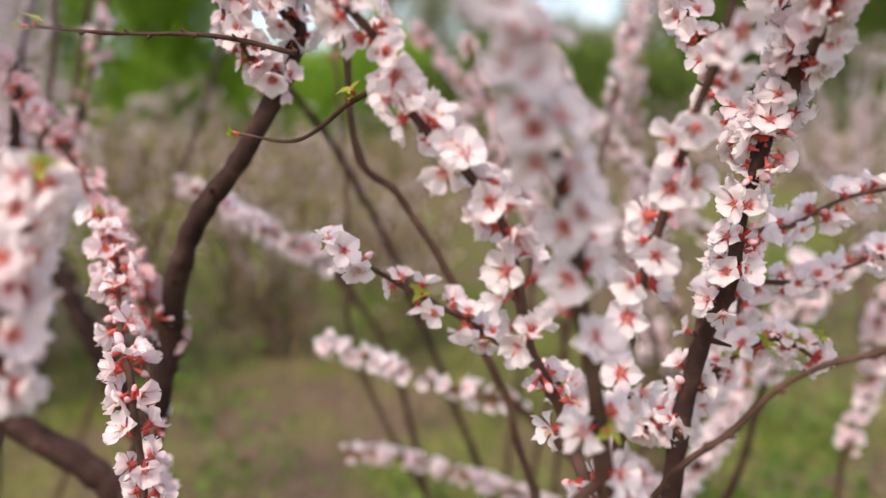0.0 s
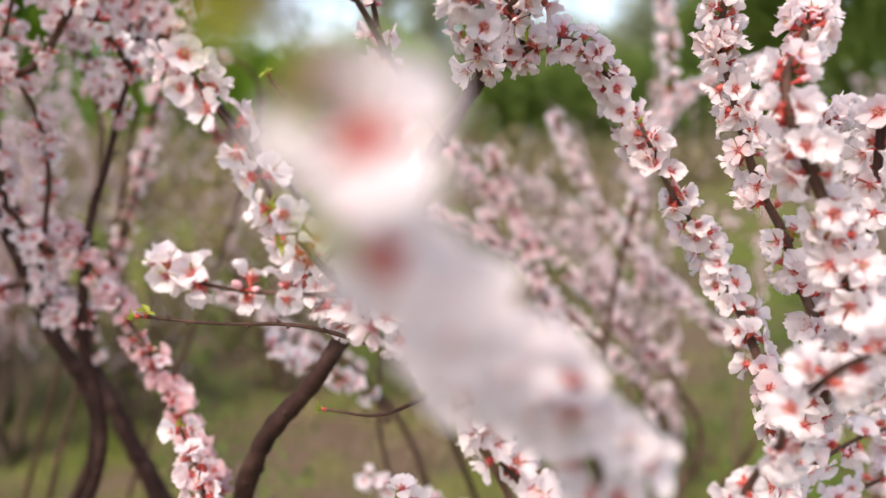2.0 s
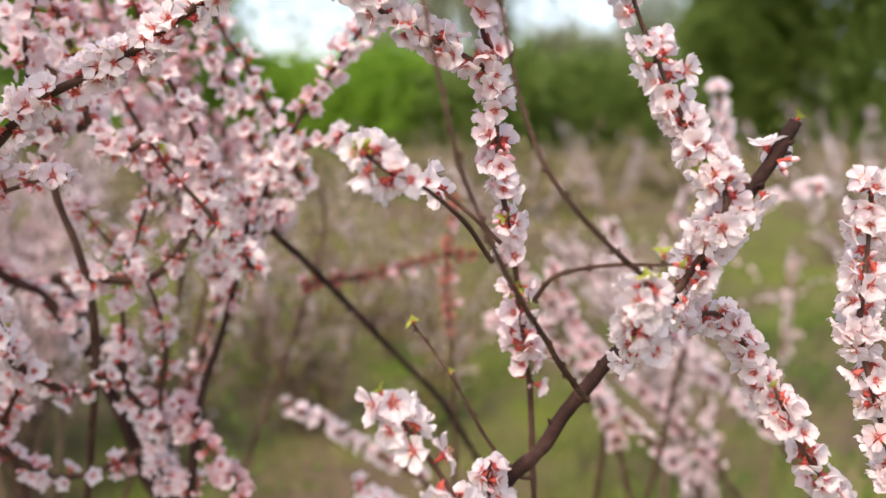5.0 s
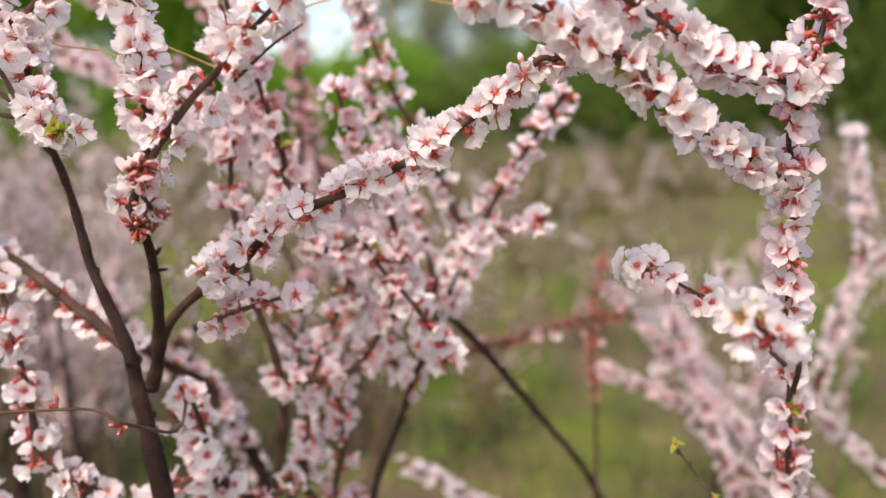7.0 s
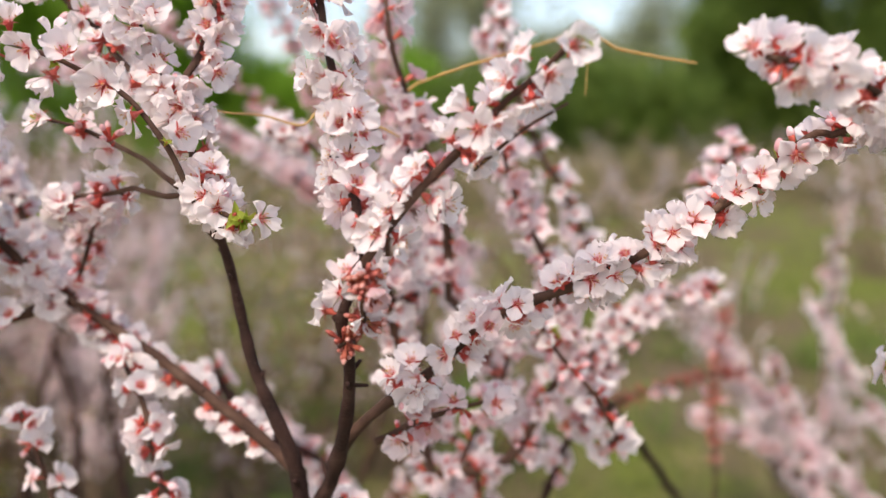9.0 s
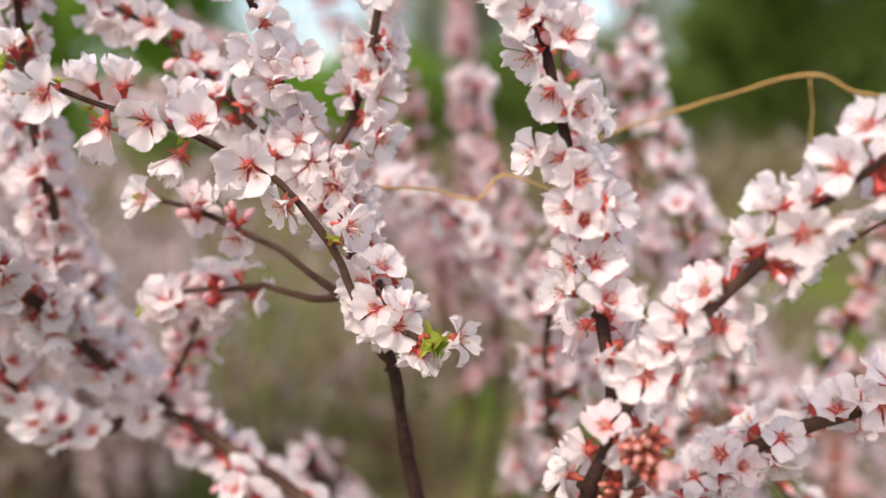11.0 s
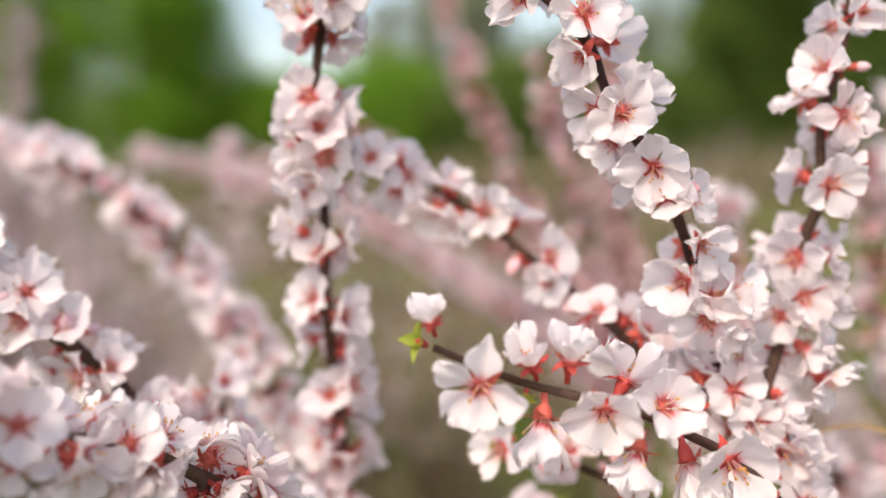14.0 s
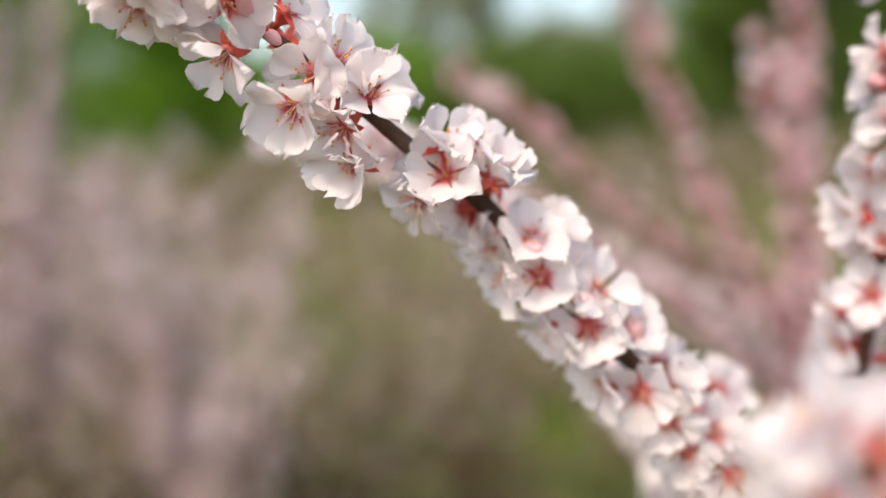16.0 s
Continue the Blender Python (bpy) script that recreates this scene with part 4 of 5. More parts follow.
branch(shrub_a, 0, 0.0026, 0.0014, (0.05, 1, 1.3, 0.05, 0.05, 0),
       (-0.103, 0.542, 1.070), (-0.110, 0.525, 1.082), (-0.118, 0.515, 1.104), (-0.116, 0.512, 1.122))
branch(shrub_a, 0, 0.0024, 0.0012, (0, 1, 1.1, 0.1, 0.1, 0),
       (-0.017, 0.490, 1.225), (0.037, 0.500, 1.243), (0.062, 0.510, 1.229), (0.081, 0.516, 1.199), (0.096, 0.520, 1.167))
spot(0.1740, 0.4365, 0.9187, 21, 12)
branch(shrub_a, 1, 0.0065, 0.0032, (0.25, 1, 0.9, 0.1, 0.1, 0),
       (0.157, 0.470, 0.805), (0.164, 0.460, 0.866), (0.172, 0.440, 0.910), (0.172, 0.430, 0.952), (0.177, 0.420, 0.983), (0.191, 0.420, 1.034), (0.200, 0.420, 1.070), (0.204, 0.420, 1.109), (0.211, 0.420, 1.159), (0.212, 0.420, 1.198))
spot(0.0926, 0.3550, 0.9106, -32, 10)
spot(0.1134, 0.3115, 1.0334, -24, -11)
spot(0.1056, 0.3428, 0.9749, -27, -3)
spot(0.1094, 0.3398, 0.9783, 26, -12)
spot(0.1001, 0.3527, 0.9433, -2, -7)
spot(0.0910, 0.3621, 0.8576, 3, 35)
spot(0.1146, 0.3083, 1.0407, 25, -18)
spot(0.1072, 0.3336, 0.9956, -66, -0)
spot(0.1145, 0.3164, 1.0241, 24, -18)
spot(0.1255, 0.2942, 1.0755, 22, -24)
spot(0.1163, 0.3046, 1.0571, -34, 15)
spot(0.1227, 0.2955, 1.0779, -77, 16)
spot(0.1376, 0.2780, 1.0912, -65, 71)
spot(0.1410, 0.2705, 1.1027, -76, 46)
spot(0.0912, 0.3591, 0.8795, -31, 21)
branch(shrub_a, 2, 0.0032, 0.0014, (0.1, 1, 0.5, 0.08, 0.08, 0),
       (0.091, 0.365, 0.836), (0.093, 0.355, 0.911), (0.103, 0.350, 0.956), (0.110, 0.325, 1.012), (0.114, 0.310, 1.036), (0.115, 0.306, 1.054), (0.129, 0.290, 1.082), (0.140, 0.275, 1.093), (0.150, 0.260, 1.103))
spot(-0.1517, 0.2706, 0.9701, 81, -16)
spot(-0.1590, 0.2616, 0.9269, 61, 9)
spot(-0.1475, 0.2716, 0.9821, -30, 11)
spot(-0.1558, 0.2679, 0.9547, 4, 7)
spot(-0.1553, 0.2681, 0.9545, 83, 4)
spot(-0.1517, 0.2706, 0.9701, -2, 22)
sprig(-0.1462, 0.2702, 0.9843, 51, 65)
branch(shrub_a, 2, 0.0026, 0.0012, (0.35, 1, 1.1, 0.1, 0.15, 0),
       (-0.161, 0.250, 0.866), (-0.160, 0.257, 0.906), (-0.158, 0.265, 0.942), (-0.153, 0.270, 0.966), (-0.146, 0.272, 0.986))
spot(-0.0640, 0.0886, 1.0238, 31, 32, 1.14)
branch(shrub_a, 2, 0.0015, 0.0009, (0.55, 1, 1.2, 0, 0.1, 0),
       (-0.118, 0.110, 0.954), (-0.088, 0.098, 0.998), (-0.067, 0.090, 1.018), (-0.063, 0.088, 1.028))
branch(shrub_a, 2, 0.0019, 0.0012, (0, 1, 0.06, 0.9, 0.2, 0),
       (0.105, 0.360, 0.808), (0.117, 0.350, 0.834), (0.137, 0.340, 0.856), (0.158, 0.337, 0.880), (0.184, 0.337, 0.893), (0.227, 0.340, 0.902))
branch(shrub_a, 2, 0.0025, 0.0012, (0, 1, 0.8, 0.15, 0.1, 0),
       (0.060, 0.520, 0.836), (0.014, 0.500, 0.872), (-0.024, 0.490, 0.896), (-0.053, 0.480, 0.915), (-0.072, 0.470, 0.926))
branch(shrub_a, 2, 0.0025, 0.0012, (0, 1, 0.8, 0.25, 0.1, 1),
       (-0.176, 0.410, 0.770), (-0.180, 0.420, 0.808), (-0.183, 0.420, 0.853), (-0.209, 0.470, 0.882), (-0.231, 0.520, 0.914), (-0.259, 0.560, 0.938))
branch(shrub_a, 2, 0.0040, 0.0016, (0, 1, 0.95, 0.35, 0.05, 2),
       (-0.230, 0.580, 0.852), (-0.274, 0.630, 0.902), (-0.315, 0.690, 0.930), (-0.354, 0.710, 0.976), (-0.407, 0.740, 1.037), (-0.446, 0.760, 1.078))
branch(shrub_g, 2, 0.0030, 0.0014, (0.2, 1, 0.7, 0.1, 0.05, 0),
       (-0.120, 0.950, 0.806), (-0.158, 0.920, 0.848), (-0.209, 0.900, 0.879), (-0.265, 0.900, 0.913))
spot(0.2553, 0.5302, 0.8923, -16, 2)
spot(0.2844, 0.5388, 0.8970, -22, 47)
branch(shrub_a, 2, 0.0030, 0.0014, (0, 1, 0.8, 0.1, 0.1, 0),
       (0.218, 0.550, 0.826), (0.223, 0.540, 0.885), (0.252, 0.530, 0.892), (0.289, 0.540, 0.898), (0.335, 0.550, 0.913))
branch(shrub_a, 2, 0.0024, 0.0012, (0, 1, 0.8, 0.1, 0.1, 0),
       (0.177, 0.500, 0.874), (0.208, 0.500, 0.929), (0.239, 0.510, 0.935), (0.282, 0.520, 0.954), (0.327, 0.530, 0.961))
spot(0.2321, 0.5000, 0.8576, 4, 48)
sprig(0.1960, 0.4990, 0.8440, 10, 60, 1.5)
sprig(0.2180, 0.4970, 0.8520, 50, 50, 1.6)
sprig(0.2390, 0.4980, 0.8560, 60, 40, 1.5)
sprig(0.2560, 0.4990, 0.8560, 20, 70, 1.5)
branch(shrub_a, 2, 0.0024, 0.0012, (0, 1, 0.6, 0.1, 0.3, 0),
       (0.176, 0.500, 0.817), (0.198, 0.500, 0.842), (0.229, 0.500, 0.858), (0.261, 0.500, 0.842))
branch(shrub_a, 2, 0.0034, 0.0014, (0, 1, 0.9, 0.1, 0.15, 0),
       (0.175, 0.470, 1.021), (0.165, 0.500, 1.062), (0.140, 0.510, 1.108), (0.113, 0.500, 1.144), (0.092, 0.500, 1.185))
branch(shrub_a, 2, 0.0034, 0.0014, (0, 1, 1, 0.1, 0.12, 0),
       (0.189, 0.410, 1.046), (0.169, 0.430, 1.108), (0.154, 0.448, 1.148), (0.140, 0.460, 1.198), (0.133, 0.470, 1.237), (0.135, 0.475, 1.299), (0.137, 0.480, 1.339))
sprig(0.1562, 0.3645, 1.1300, -82, 6)
branch(shrub_a, 2, 0.0034, 0.0014, (0, 1, 1, 0.1, 0.12, 0),
       (0.179, 0.360, 1.068), (0.159, 0.365, 1.134), (0.140, 0.365, 1.172), (0.135, 0.380, 1.207), (0.174, 0.440, 1.255), (0.181, 0.470, 1.299), (0.178, 0.480, 1.344), (0.164, 0.480, 1.396))
branch(shrub_a, 0, 0.0015, 0.0009, (0.8, 1, 1.4, 0, 0.1, 0),
       (0.170, 0.420, 1.143), (0.198, 0.460, 1.176), (0.213, 0.478, 1.199))
branch(shrub_a, 1, 0.0160, 0.0130, (0, 1, 0, 0, 0, 0),
       (-0.268, 0.720, 0.558), (-0.345, 0.700, 0.662), (-0.404, 0.700, 0.703), (-0.477, 0.700, 0.750))
branch(shrub_a, 1, 0.0180, 0.0080, (0.45, 1, 0.5, 0.2, 0, 1),
       (-0.464, 1.080, 0.558), (-0.566, 1.080, 0.791), (-0.602, 1.080, 0.898), (-0.652, 1.080, 1.018), (-0.721, 1.050, 1.160))
branch(shrub_a, 0, 0.0060, 0.0030, (0.2, 1, 0.6, 0.2, 0, 1),
       (-0.596, 1.080, 0.862), (-0.531, 1.100, 1.008), (-0.485, 1.100, 1.153), (-0.450, 1.120, 1.318))
spot(-0.6605, 0.5489, 1.5894, 46, 9)
spot(-0.6662, 0.5490, 1.6023, -7, -11)
spot(-0.6487, 0.5499, 1.5530, -6, -10)
spot(-0.6439, 0.5500, 1.5586, 41, 16)
spot(-0.6418, 0.5504, 1.5336, 59, 21)
spot(-0.6309, 0.5481, 1.5121, 56, 31)
spot(-0.6209, 0.5413, 1.4894, 12, 30)
spot(-0.6149, 0.5350, 1.4681, 17, 28)
spot(-0.6554, 0.5490, 1.5768, 28, -5)
spot(-0.6519, 0.5494, 1.5644, -48, 1)
spot(-0.6388, 0.5503, 1.5262, -14, 17)
spot(-0.6850, 0.5498, 1.6378, -36, -23)
spot(-0.6605, 0.5489, 1.5894, -27, 21)
spot(-0.6891, 0.5497, 1.6452, 6, 18)
spot(-0.6759, 0.5489, 1.6176, -10, -1)
spot(-0.6807, 0.5497, 1.6203, -44, -16)
spot(-0.6110, 0.5331, 1.4567, -8, 10)
spot(-0.6497, 0.5498, 1.5568, 15, 20)
spot(-0.6475, 0.5500, 1.5492, 31, -26)
branch(shrub_b, 1, 0.0076, 0.0018, (0.55, 1, 0.84, 0.1, 0.06, 0),
       (-0.559, 0.560, 1.196), (-0.570, 0.550, 1.290), (-0.589, 0.550, 1.344), (-0.600, 0.547, 1.400), (-0.604, 0.533, 1.434), (-0.615, 0.535, 1.468), (-0.625, 0.545, 1.501), (-0.637, 0.550, 1.523), (-0.647, 0.550, 1.549), (-0.655, 0.549, 1.577), (-0.670, 0.549, 1.609), (-0.679, 0.549, 1.622), (-0.687, 0.550, 1.642), (-0.706, 0.550, 1.659))
spot(-0.6050, 0.5613, 1.5935, -9, -5)
spot(-0.6097, 0.5648, 1.5684, -43, -2)
spot(-0.6078, 0.5647, 1.5681, 55, -2)
spot(-0.6131, 0.5632, 1.5564, 2, -9)
spot(-0.6159, 0.5599, 1.5409, 40, -28)
spot(-0.6119, 0.5559, 1.5297, 52, -12)
spot(-0.6163, 0.5616, 1.5483, -41, 7)
spot(-0.6146, 0.5620, 1.5481, 55, -5)
spot(-0.6251, 0.5536, 1.5273, 34, -49)
branch(shrub_b, 2, 0.0023, 0.0013, (0, 1, 0.8, 0.12, 0.06, 0),
       (-0.627, 0.552, 1.524), (-0.618, 0.560, 1.541), (-0.609, 0.565, 1.572), (-0.605, 0.561, 1.590), (-0.605, 0.565, 1.611), (-0.598, 0.567, 1.635), (-0.594, 0.570, 1.656))
spot(-0.7355, 0.5080, 1.5590, -25, 60, 0.66, True)
spot(-0.7225, 0.5085, 1.5485, -14, -14, 1.12)
spot(-0.7080, 0.5110, 1.5450, -35, 62, 0.98, True)
spot(-0.6995, 0.5120, 1.5435, 15, 70, 0.98, True)
spot(-0.7060, 0.5110, 1.5410, -12, -62, 1.08, True)
spot(-0.6890, 0.5140, 1.5375, -8, -8, 1.08)
spot(-0.6860, 0.5165, 1.5350, 120, 50, 1.0)
spot(-0.6735, 0.5170, 1.5325, 12, 30, 1.06)
spot(-0.6775, 0.5135, 1.5285, -38, -52, 1.06, True)
spot(-0.6660, 0.5190, 1.5250, 30, -65, 1.0, True)
spot(-0.6540, 0.5185, 1.5205, 2, -10, 1.1)
spot(-0.6370, 0.5180, 1.5060, -52, -24, 1.0)
spot(-0.6240, 0.5160, 1.4960, 62, -8, 1.0)
sprig(-0.7385, 0.5075, 1.5570, -45, 30, 0.85)
sprig(-0.7220, 0.5085, 1.5500, 20, 75, 0.55)
sprig(-0.7110, 0.5095, 1.5425, -20, -40, 0.5)
sprig(-0.6790, 0.5140, 1.5320, 10, -45, 0.6)
sprig(-0.6250, 0.5145, 1.4880, 60, 50, 0.6)
branch(shrub_b, 2, 0.0017, 0.0010, (0.1, 1, 0, 0, 0, 0),
       (-0.618, 0.520, 1.469), (-0.624, 0.515, 1.487), (-0.645, 0.521, 1.512), (-0.666, 0.521, 1.525), (-0.683, 0.516, 1.534), (-0.706, 0.512, 1.542), (-0.720, 0.510, 1.548), (-0.736, 0.508, 1.556))
spot(-0.7494, 0.6041, 1.5984, 45, 0)
spot(-0.7303, 0.6002, 1.5889, 24, 51)
spot(-0.7232, 0.5977, 1.5846, -23, -30)
spot(-0.6957, 0.5883, 1.5634, 22, 35)
spot(-0.7199, 0.5967, 1.5823, 30, 17)
spot(-0.7577, 0.5998, 1.6035, -6, 19)
spot(-0.7303, 0.6002, 1.5889, -43, -37)
branch(shrub_b, 2, 0.0019, 0.0011, (0.1, 1, 0.75, 0.08, 0.08, 0),
       (-0.670, 0.565, 1.540), (-0.689, 0.585, 1.558), (-0.715, 0.595, 1.579), (-0.727, 0.599, 1.587), (-0.744, 0.605, 1.597), (-0.759, 0.600, 1.600))
spot(-0.6045, 0.5207, 1.4592, -27, 18)
spot(-0.5999, 0.5150, 1.4553, 25, 62)
spot(-0.5811, 0.5116, 1.4493, 72, 5)
spot(-0.6003, 0.5149, 1.4549, 22, 0)
sprig(-0.5876, 0.5064, 1.4493, 77, -16)
sprig(-0.5850, 0.5066, 1.4489, 70, 1)
sprig(-0.5891, 0.5052, 1.4516, 49, 24)
branch(shrub_b, 2, 0.0022, 0.0012, (0.1, 1, 1.6, 0.1, 0.25, 0),
       (-0.608, 0.530, 1.467), (-0.603, 0.518, 1.457), (-0.594, 0.510, 1.452), (-0.586, 0.505, 1.450))
spot(-0.7747, 0.5845, 1.5969, 99, -15)
spot(-0.7753, 0.5829, 1.6095, 22, -22)
spot(-0.7754, 0.5861, 1.5761, 82, 3)
spot(-0.7762, 0.5927, 1.5312, 59, 8)
spot(-0.7757, 0.5870, 1.5678, -28, 37)
spot(-0.7764, 0.5891, 1.5521, -37, 23)
spot(-0.7753, 0.5829, 1.6095, -49, -4)
spot(-0.7753, 0.5799, 1.6518, -12, 27)
spot(-0.7756, 0.5810, 1.6258, -14, 13)
spot(-0.7770, 0.5971, 1.5106, -9, 33)
spot(-0.7801, 0.6013, 1.4905, -45, 16)
hang(0.1, 0.7, -0.9, 0.42)
branch(shrub_b, 0, 0.0044, 0.0018, (0.10, 1, 0.95, 0.14, 0.06, 0),
       (-0.568, 0.556, 1.284), (-0.588, 0.575, 1.292), (-0.662, 0.600, 1.341), (-0.703, 0.620, 1.359), (-0.735, 0.625, 1.381), (-0.753, 0.620, 1.396), (-0.777, 0.610, 1.429), (-0.783, 0.605, 1.457), (-0.777, 0.602, 1.487), (-0.777, 0.592, 1.535), (-0.776, 0.587, 1.568), (-0.775, 0.584, 1.601), (-0.776, 0.581, 1.626), (-0.772, 0.580, 1.652), (-0.769, 0.580, 1.673))
spot(-0.6899, 0.5634, 1.4967, -7, 64)
spot(-0.7093, 0.5651, 1.5024, -51, 12)
branch(shrub_b, 2, 0.0017, 0.0011, (0.3, 1, 0.45, 0.5, 0.06, 1),
       (-0.652, 0.555, 1.479), (-0.678, 0.560, 1.492), (-0.697, 0.565, 1.499), (-0.713, 0.565, 1.503))
branch(shrub_b, 2, 0.0017, 0.0011, (0.2, 1, 0.5, 0.3, 0.06, 0),
       (-0.662, 0.560, 1.462), (-0.684, 0.575, 1.458), (-0.706, 0.582, 1.456), (-0.725, 0.585, 1.447))
branch(shrub_b, 2, 0.0018, 0.0011, (0, 1, 0.6, 0.2, 0.06, 1),
       (-0.743, 0.640, 1.382), (-0.721, 0.620, 1.415), (-0.709, 0.610, 1.436), (-0.691, 0.600, 1.459))
spot(-0.5382, 0.5026, 1.5468, -23, -28)
spot(-0.5336, 0.4987, 1.5227, -35, -19)
spot(-0.5291, 0.4956, 1.4971, -4, 13)
spot(-0.5259, 0.4931, 1.4788, 5, 37)
spot(-0.5501, 0.5092, 1.5842, -72, -7)
spot(-0.5500, 0.5092, 1.5842, 21, 13)
spot(-0.5417, 0.5094, 1.5628, -63, -40)
spot(-0.5298, 0.4962, 1.5015, -55, 14)
spot(-0.5291, 0.4932, 1.4699, -77, 13)
spot(-0.5239, 0.4908, 1.4663, 23, 29)
spot(-0.5417, 0.5100, 1.5662, 23, 40)
spot(-0.5354, 0.5058, 1.5608, 15, 29)
spot(-0.5407, 0.5009, 1.5222, -68, -0)
spot(-0.5243, 0.4938, 1.5029, 31, 3)
spot(-0.5368, 0.5000, 1.5389, 33, -3)
spot(-0.5268, 0.4938, 1.4833, -65, -4)
spot(-0.5214, 0.4853, 1.4497, 4, -0)
spot(-0.5458, 0.5084, 1.5723, -28, 2)
spot(-0.5220, 0.4870, 1.4538, 71, -6)
spot(-0.5315, 0.4998, 1.5358, 62, 13)
spot(-0.5233, 0.4958, 1.4931, 45, 15)
spot(-0.5319, 0.4976, 1.5132, 9, 1)
branch(shrub_b, 0, 0.0058, 0.0018, (0.42, 1, 0.8, 0.12, 0.05, 0),
       (-0.557, 0.555, 1.264), (-0.537, 0.525, 1.318), (-0.528, 0.495, 1.373), (-0.529, 0.475, 1.404), (-0.520, 0.476, 1.429), (-0.523, 0.490, 1.463), (-0.532, 0.498, 1.516), (-0.537, 0.500, 1.539), (-0.542, 0.510, 1.566), (-0.548, 0.508, 1.577), (-0.556, 0.515, 1.610), (-0.561, 0.518, 1.620))
spot(-0.4611, 0.4709, 1.4969, -16, -12)
spot(-0.4633, 0.4722, 1.5001, -72, 39)
spot(-0.4513, 0.4692, 1.5064, -94, 18)
spot(-0.4940, 0.4738, 1.4635, -56, 28)
spot(-0.4883, 0.4730, 1.4703, -52, 45)
spot(-0.5077, 0.4754, 1.4446, -35, 19)
spot(-0.4389, 0.4664, 1.5265, -68, 38)
spot(-0.4457, 0.4678, 1.5140, -58, 25)
spot(-0.4911, 0.4734, 1.4670, 90, -39)
spot(-0.4578, 0.4705, 1.5002, 23, -16)
spot(-0.5046, 0.4752, 1.4478, 55, -36)
spot(-0.4673, 0.4718, 1.4843, 43, -29)
spot(-0.4346, 0.4640, 1.5212, 23, -17)
spot(-0.4242, 0.4610, 1.5307, 23, 6)
spot(-0.4846, 0.4734, 1.4618, 59, -10)
sprig(-0.4202, 0.4580, 1.5336, 42, 39)
branch(shrub_b, 0, 0.0026, 0.0014, (0.1, 1, 0.85, 0.1, 0.05, 0),
       (-0.518, 0.476, 1.429), (-0.503, 0.475, 1.452), (-0.488, 0.473, 1.470), (-0.474, 0.472, 1.484), (-0.455, 0.470, 1.503), (-0.438, 0.465, 1.518), (-0.421, 0.460, 1.534))
branch(shrub_b, 0, 0.0010, 0.0007, (0, 1, 0, 0.1, 0.05, 0),
       (-0.465, 0.470, 1.477), (-0.444, 0.465, 1.494), (-0.423, 0.460, 1.507))
spot(-0.3231, 0.5187, 1.4590, -6, 30)
spot(-0.2938, 0.5143, 1.4845, -15, -20)
spot(-0.4060, 0.5256, 1.4127, -13, 50)
spot(-0.3979, 0.5250, 1.4138, -5, 9)
spot(-0.3656, 0.5210, 1.4317, 15, 22)
spot(-0.3445, 0.5194, 1.4448, -14, 24)
spot(-0.4712, 0.5324, 1.3752, -13, 55)
spot(-0.4640, 0.5315, 1.3800, 30, -10)
spot(-0.2679, 0.5073, 1.4968, -18, 30)
spot(-0.5075, 0.5330, 1.3516, -41, 60)
spot(-0.4958, 0.5338, 1.3592, -20, 52)
spot(-0.4123, 0.5264, 1.4073, -36, 47)
spot(-0.3552, 0.5200, 1.4380, -11, 24)
branch(shrub_b, 0, 0.0038, 0.0018, (0.19, 1, 0.95, 0.18, 0.04, 0),
       (-0.551, 0.546, 1.281), (-0.538, 0.536, 1.311), (-0.517, 0.532, 1.336), (-0.485, 0.534, 1.359), (-0.453, 0.530, 1.389), (-0.398, 0.525, 1.414), (-0.355, 0.520, 1.438), (-0.314, 0.518, 1.466), (-0.284, 0.512, 1.493), (-0.277, 0.510, 1.492), (-0.244, 0.500, 1.510), (-0.211, 0.490, 1.531))
branch(shrub_b, 0, 0.0024, 0.0012, (0.2, 1, 0.7, 0.6, 0.03, 1),
       (-0.519, 0.540, 1.313), (-0.491, 0.550, 1.323), (-0.465, 0.550, 1.331), (-0.441, 0.550, 1.336))
branch(shrub_b, 0, 0.0016, 0.0010, (0.1, 1, 0.7, 1, 0, 1),
       (-0.525, 0.485, 1.388), (-0.527, 0.475, 1.393), (-0.530, 0.470, 1.391))
branch(shrub_b, 0, 0.0016, 0.0010, (0, 1, 0.9, 0.9, 0, 1),
       (-0.518, 0.475, 1.403), (-0.517, 0.460, 1.413), (-0.516, 0.455, 1.421), (-0.513, 0.457, 1.435))
spot(-0.1198, 0.4977, 1.4834, 18, 10)
spot(-0.1187, 0.5005, 1.5050, -96, 6)
spot(-0.1260, 0.5018, 1.4711, -9, 14)
spot(-0.1281, 0.5087, 1.4496, 8, 5)
spot(-0.1093, 0.5324, 1.3277, 11, 14)
spot(-0.1105, 0.5308, 1.3352, 20, 19)
spot(-0.0977, 0.5466, 1.2733, -3, 28)
spot(-0.0924, 0.5629, 1.2114, -81, 14)
spot(-0.0933, 0.5525, 1.2492, -56, 12)
sprig(-0.1188, 0.4953, 1.4865, 31, 3)
branch(shrub_a, 1, 0.0036, 0.0016, (0.52, 1, 0.9, 0.32, 0.05, 1),
       (0.056, 0.610, 0.767), (0.036, 0.605, 0.814), (-0.002, 0.600, 0.896), (-0.037, 0.590, 0.950), (-0.067, 0.580, 0.990), (-0.078, 0.575, 1.144), (-0.095, 0.550, 1.259), (-0.111, 0.530, 1.339), (-0.117, 0.520, 1.413), (-0.128, 0.510, 1.445), (-0.124, 0.500, 1.480), (-0.115, 0.500, 1.513), (-0.111, 0.500, 1.545))
spot(-0.2151, 0.4738, 1.4651, 9, 4)
spot(-0.1973, 0.4791, 1.4485, -51, -29)
